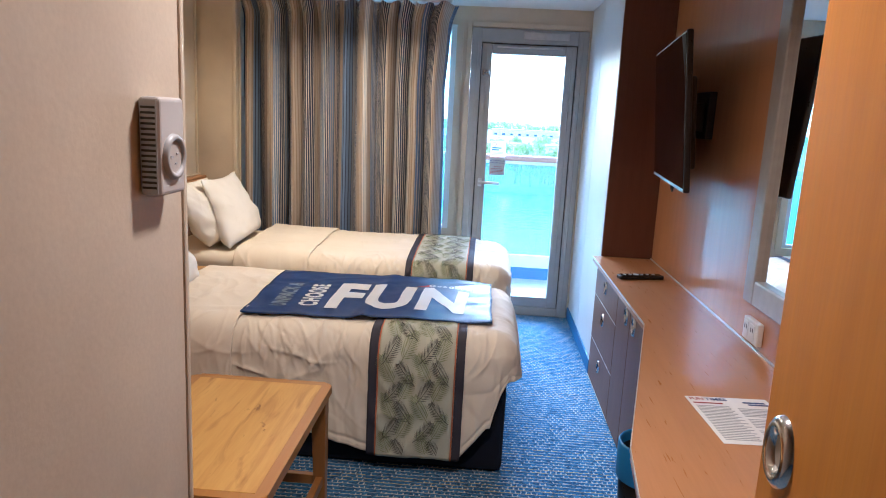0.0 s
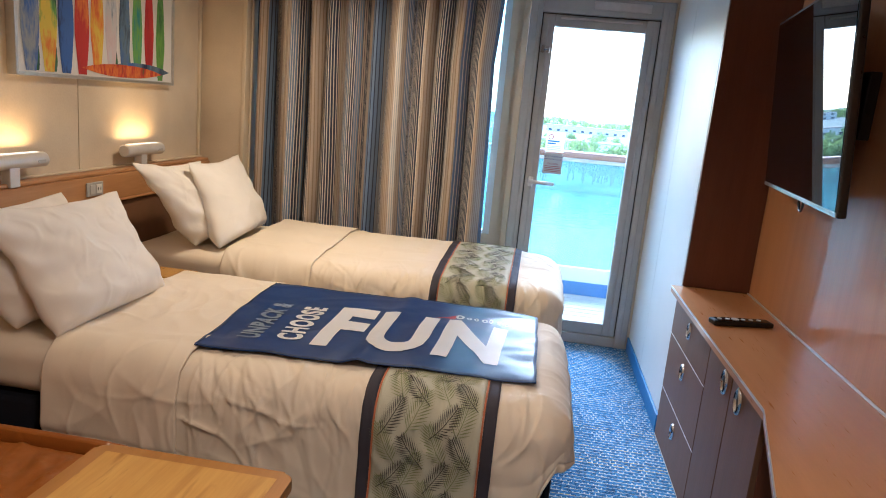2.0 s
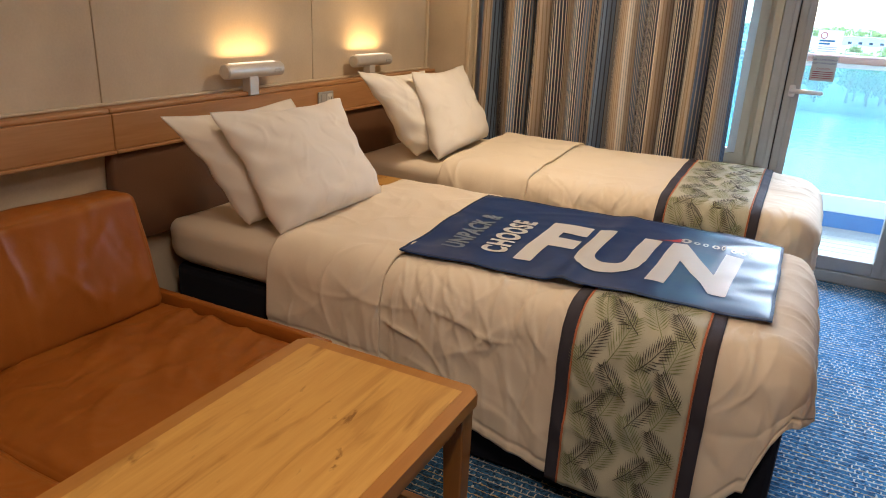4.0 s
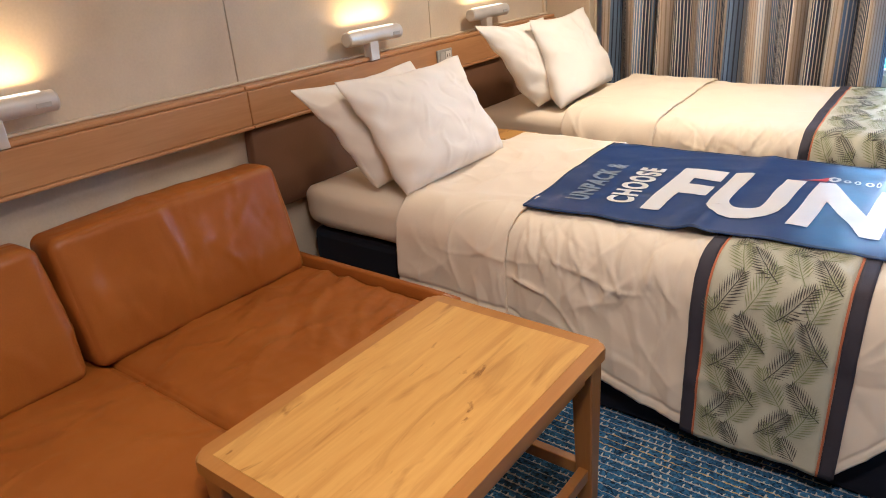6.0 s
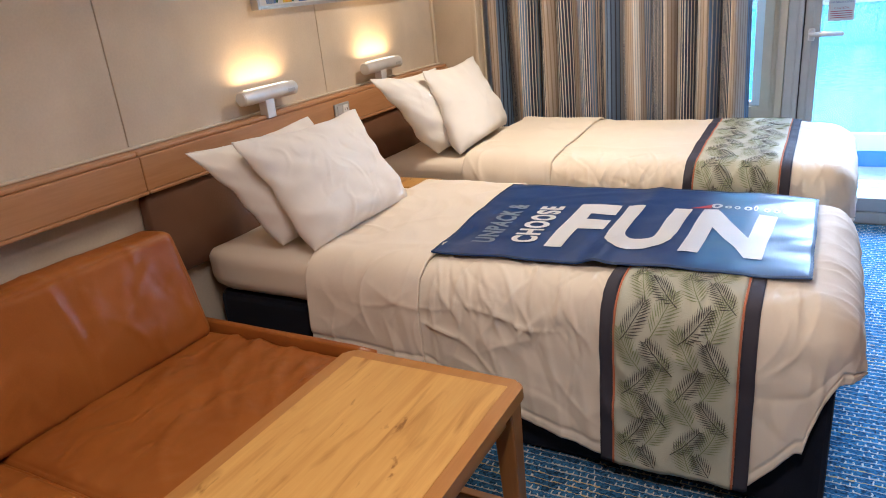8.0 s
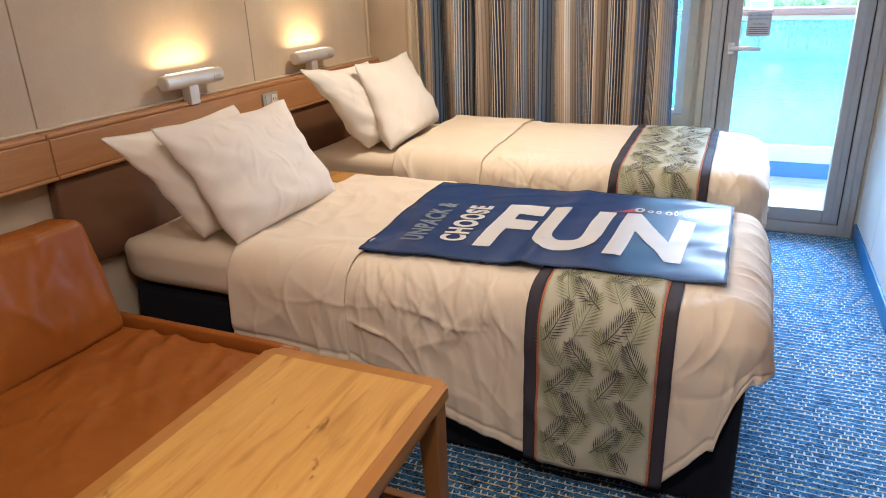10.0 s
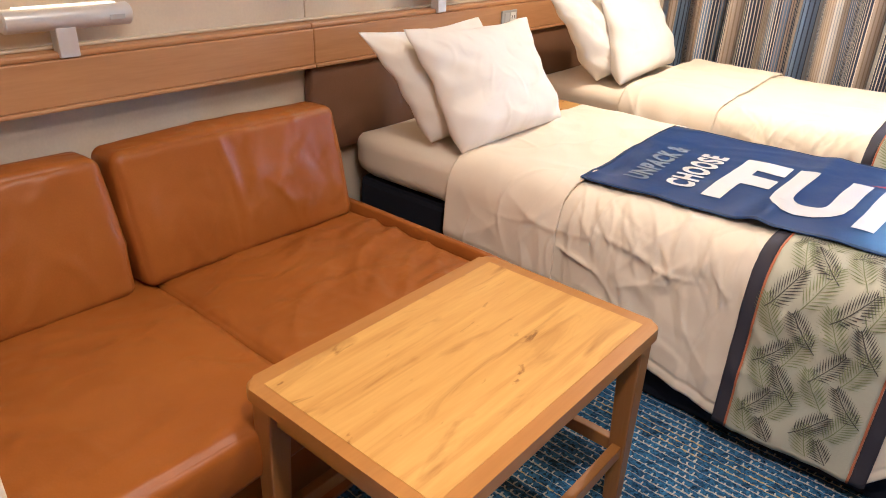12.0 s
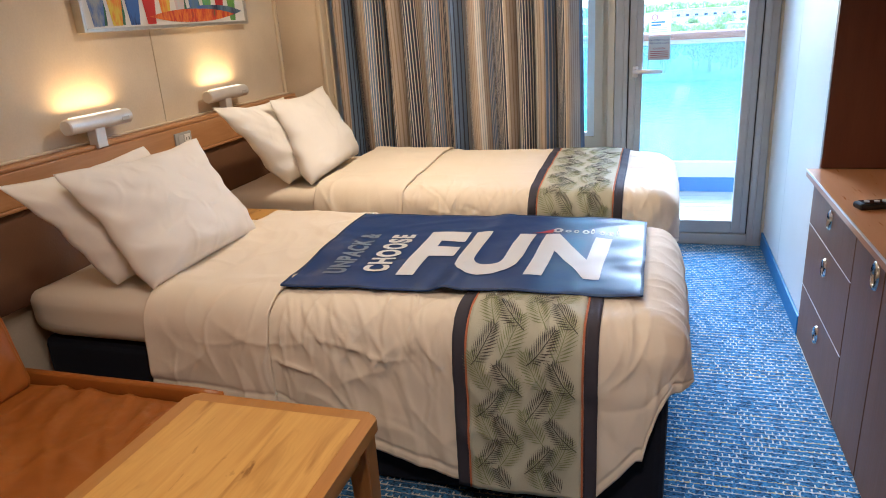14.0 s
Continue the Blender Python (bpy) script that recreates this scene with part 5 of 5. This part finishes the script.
tvm = Matrix.Translation((1.866, 4.39, 1.5)) @ Matrix.Rotation(radians(-7), 4, "Z") @ Matrix.Rotation(radians(-5), 4, "Y")


def moved(bm, m):
    bmesh.ops.transform(bm, matrix=m, verts=bm.verts)
    return bm


cs = bx(bmesh.new(), -0.012, 0.012, -0.49, 0.49, -0.3, 0.3, bevel=0.006)
bx(cs, 0.0125, 0.05, -0.36, 0.36, -0.22, 0.14, bevel=0.01)
case = part("casing", moved(cs, tvm), M["dark_plastic"], tv)
part("screen", moved(box(-0.0138, -0.0118, -0.478, 0.478, -0.283, 0.289), tvm), M["screen"], tv, "glossy black screen")
part("lower_strip", moved(box(-0.0145, -0.012, -0.485, 0.485, -0.297, -0.286), tvm), M["brushed_silver"], case)
bm = bmesh.new()
for k in range(14):
    a0, a1 = math.pi * (1 + k / 14), math.pi * (1 + (k + 1) / 14)
    cyl(bm, (0.012, 0.0 + 0.03 * math.cos(a0), -0.3 + 0.04 * math.sin(a0)), (0.012, 0.03 * math.cos(a1), -0.3 + 0.04 * math.sin(a1)), 0.004, n=8)
part("cable_loop", moved(bm, tvm), M["dark_plastic"], tv)
bk = box(1.995, 2.029, 4.3, 4.48, 1.4, 1.6, bevel=0.004)
bx(bk, 1.905, 1.995, 4.34, 4.42, 1.43, 1.55, bevel=0.004)
part("wall_bracket", bk, M["dark_plastic"], tv)

mir = thing("wall_mirror", (RX, 3.2, 0.85), "large wall mirror in a wide pewter grey frame", "mirror")
bm = bmesh.new()
MY0, MY1, MZ0, MZ1, MW = 2.62, 3.672, 0.862, 2.08, 0.085
for y0, y1, z0, z1 in ((MY0, MY0 + MW, MZ0, MZ1), (MY1 - MW, MY1, MZ0, MZ1), (MY0 + MW, MY1 - MW, MZ0, MZ0 + MW), (MY0 + MW, MY1 - MW, MZ1 - MW, MZ1)):
    bx(bm, 2.0, 2.029, y0, y1, z0, z1, bevel=0.006)
part("frame", bm, M["frame_pewter"], mir)
part("glass", box(2.021, 2.025, MY0 + MW - 0.01, MY1 - MW + 0.01, MZ0 + MW - 0.01, MZ1 - MW + 0.01), M["mirror_glass"], mir)

so = thing("desk_socket", (RX, 3.6, 0.74), "white double socket on the wood wall above the desk", "wall socket")
part("plate", box(2.008, 2.029, 3.522, 3.65, 0.733, 0.812, bevel=0.004), M["white_plastic"], so)
for y in (3.565, 3.62):
    ins = part("insert", box(2.0055, 2.008, y - 0.02, y + 0.02, 0.745, 0.8, bevel=0.001, seg=1), M["white_plastic"], so)
    for dy in (-0.008, 0.008):
        part("slot", box(2.0045, 2.0056, y + dy - 0.002, y + dy + 0.002, 0.772, 0.788), M["dark_plastic"], ins)

rem = thing("remote_control", (1.855, 4.58, DZ), "black remote control lying on the desk", "remote control")
rm = Matrix.Translation((1.855, 4.58, DZ)) @ Matrix.Rotation(radians(14), 4, "Z")
part("body", moved(box(-0.114, 0.114, -0.025, 0.025, 0.0, 0.02, bevel=0.007, seg=3), rm), M["dark_plastic"], rem)
part("face", moved(box(-0.1, 0.104, -0.02, 0.02, 0.0198, 0.0212, bevel=0.0005, seg=1), rm), M["screen"], rem, "glossy black button face")
for k in range(6):
    bm = bmesh.new()
    cyl(bm, (-0.085 + 0.03 * k, 0, 0.0205), (-0.085 + 0.03 * k, 0, 0.0235), 0.008 if k != 2 else 0.014, n=16)
    part("button", moved(bm, rm), M["grey_plastic"], rem)

pp = thing("newsletter", (1.78, 2.97, DZ), "printed white newsletter sheet lying on the desk", "newsletter")
pm = Matrix.Translation((1.676, 2.82, DZ + 0.0015)) @ Matrix.Rotation(radians(3), 4, "Z")


def paper_box(x0, x1, y0, y1, up):
    return moved(box(x0, x1, y0, y1, up, up + 0.0006), pm)


part("sheet", paper_box(0, 0.225, 0, 0.285, -0.001), M["paper"], pp)
for words, x0, w0, ink in (("FUN", 0.008, 0.038, "ink_red"), ("TIMES", 0.05, 0.06, "ink_navy")):
    bm, w, h = flat_text(words, 0.02, 0.0006)
    for v in bm.verts:
        v.co = pm @ Vector((x0 + v.co.x * w0 / w, 0.258 + v.co.y * 0.018 / h, 0.0008))
    part("lettering", bm, M[ink], pp)
part("heading_bar", paper_box(0.01, 0.09, 0.238, 0.244, 0.0), M["ink_red"], pp)
for col in range(2):
    for k in range(22):
        if col == 1 and k in (0, 7, 14):
            continue
        part("text_bar", paper_box(0.012 + 0.108 * col, 0.1 + 0.108 * col + 0.008 * math.sin(k * 3), 0.22 - k * 0.0095, 0.2235 - k * 0.0095, 0.0), M["ink_grey"], pp)
part("heading_bar", paper_box(0.15, 0.21, 0.25, 0.258, 0.0), M["ink_navy"], pp)
part("heading_bar", paper_box(0.16, 0.215, 0.236, 0.244, 0.0), M["ink_navy"], pp)

# ---- the entrance: wardrobe, thermostat ----
wd = thing("wardrobe", (1.75, 1.0, 0), "orange-brown wooden wardrobe with a tall door", "wardrobe")
part("body", box(1.535, RX, -0.3, 2.258, 0.0, CZ - 0.002), M["wood_closet"], wd)
for y0, y1 in ((0.45, 1.35), (1.355, 2.256)):
    d = part("door", box(1.512, 1.533, y0, y1, 0.06, 2.16, bevel=0.006, seg=3), M["wood_closet"], wd)
    if y1 > 2:
        bm = bmesh.new()
        turn = Matrix.Rotation(-math.pi / 2, 3, "Y") @ Matrix.Diagonal((1.3, 0.9, 1))
        lathe(bm, (1.512, 2.19, 1.0), [(0.02, 0.0), (0.024, 0.01), (0.032, 0.014), (0.04, 0.009), (0.043, -0.001)], 32, turn)
        pl = part("pull", bm, M["chrome"], d, "oval chrome ring pull", smooth=True)
        bm = bmesh.new()
        lathe(bm, (1.512, 2.19, 1.0), [(0.0003, 0.001), (0.021, 0.001), (0.021, -0.001)], 24, turn)
        part("recess", bm, M["brushed_silver"], pl)

th = thing("thermostat", (0.626, 2.13, 1.326), "pale grey wall thermostat with a round grey dial", "thermostat")
bm = box(0.6265, 0.6545, 2.113, 2.186, 1.324, 1.451, bevel=0.006, seg=3)
body = part("housing", bm, M["thermostat_plastic"], th)
# grilled side: its shade is put in as a grey panel and close dark slots
part("shade_panel", box(0.629, 0.651, 2.1122, 2.1135, 1.328, 1.447), M["grey_plastic"], body)
for k in range(16):
    part("vent", box(0.6305, 0.6495, 2.1118, 2.1135, 1.334 + k * 0.0068, 1.337 + k * 0.0068), M["dark_plastic"], body)
turn = Matrix.Rotation(math.pi / 2, 3, "Y")
bm = bmesh.new()
lathe(bm, (0.6545, 2.15, 1.374), [(0.021, 0.001), (0.021, 0.004), (0.025, 0.007), (0.029, 0.005), (0.031, -0.001)], 32, turn)
dial = part("dial_ring", bm, M["grey_plastic"], th, "grey dial ring", smooth=True)
bm = bmesh.new()
lathe(bm, (0.6545, 2.15, 1.374), [(0.0003, 0.002), (0.021, 0.002), (0.021, 0.0)], 24, turn)
part("dial_face", bm, M["thermostat_plastic"], dial)
for dy, dz, s in ((-0.008, 0.0, 0.004), (0.008, 0.004, 0.003), (0.003, -0.009, 0.003)):
    part("dial_mark", box(0.6555, 0.6573, 2.15 + dy - s, 2.15 + dy + s, 1.374 + dz - s * 0.4, 1.374 + dz + s * 0.4), M["ink_grey"], dial)
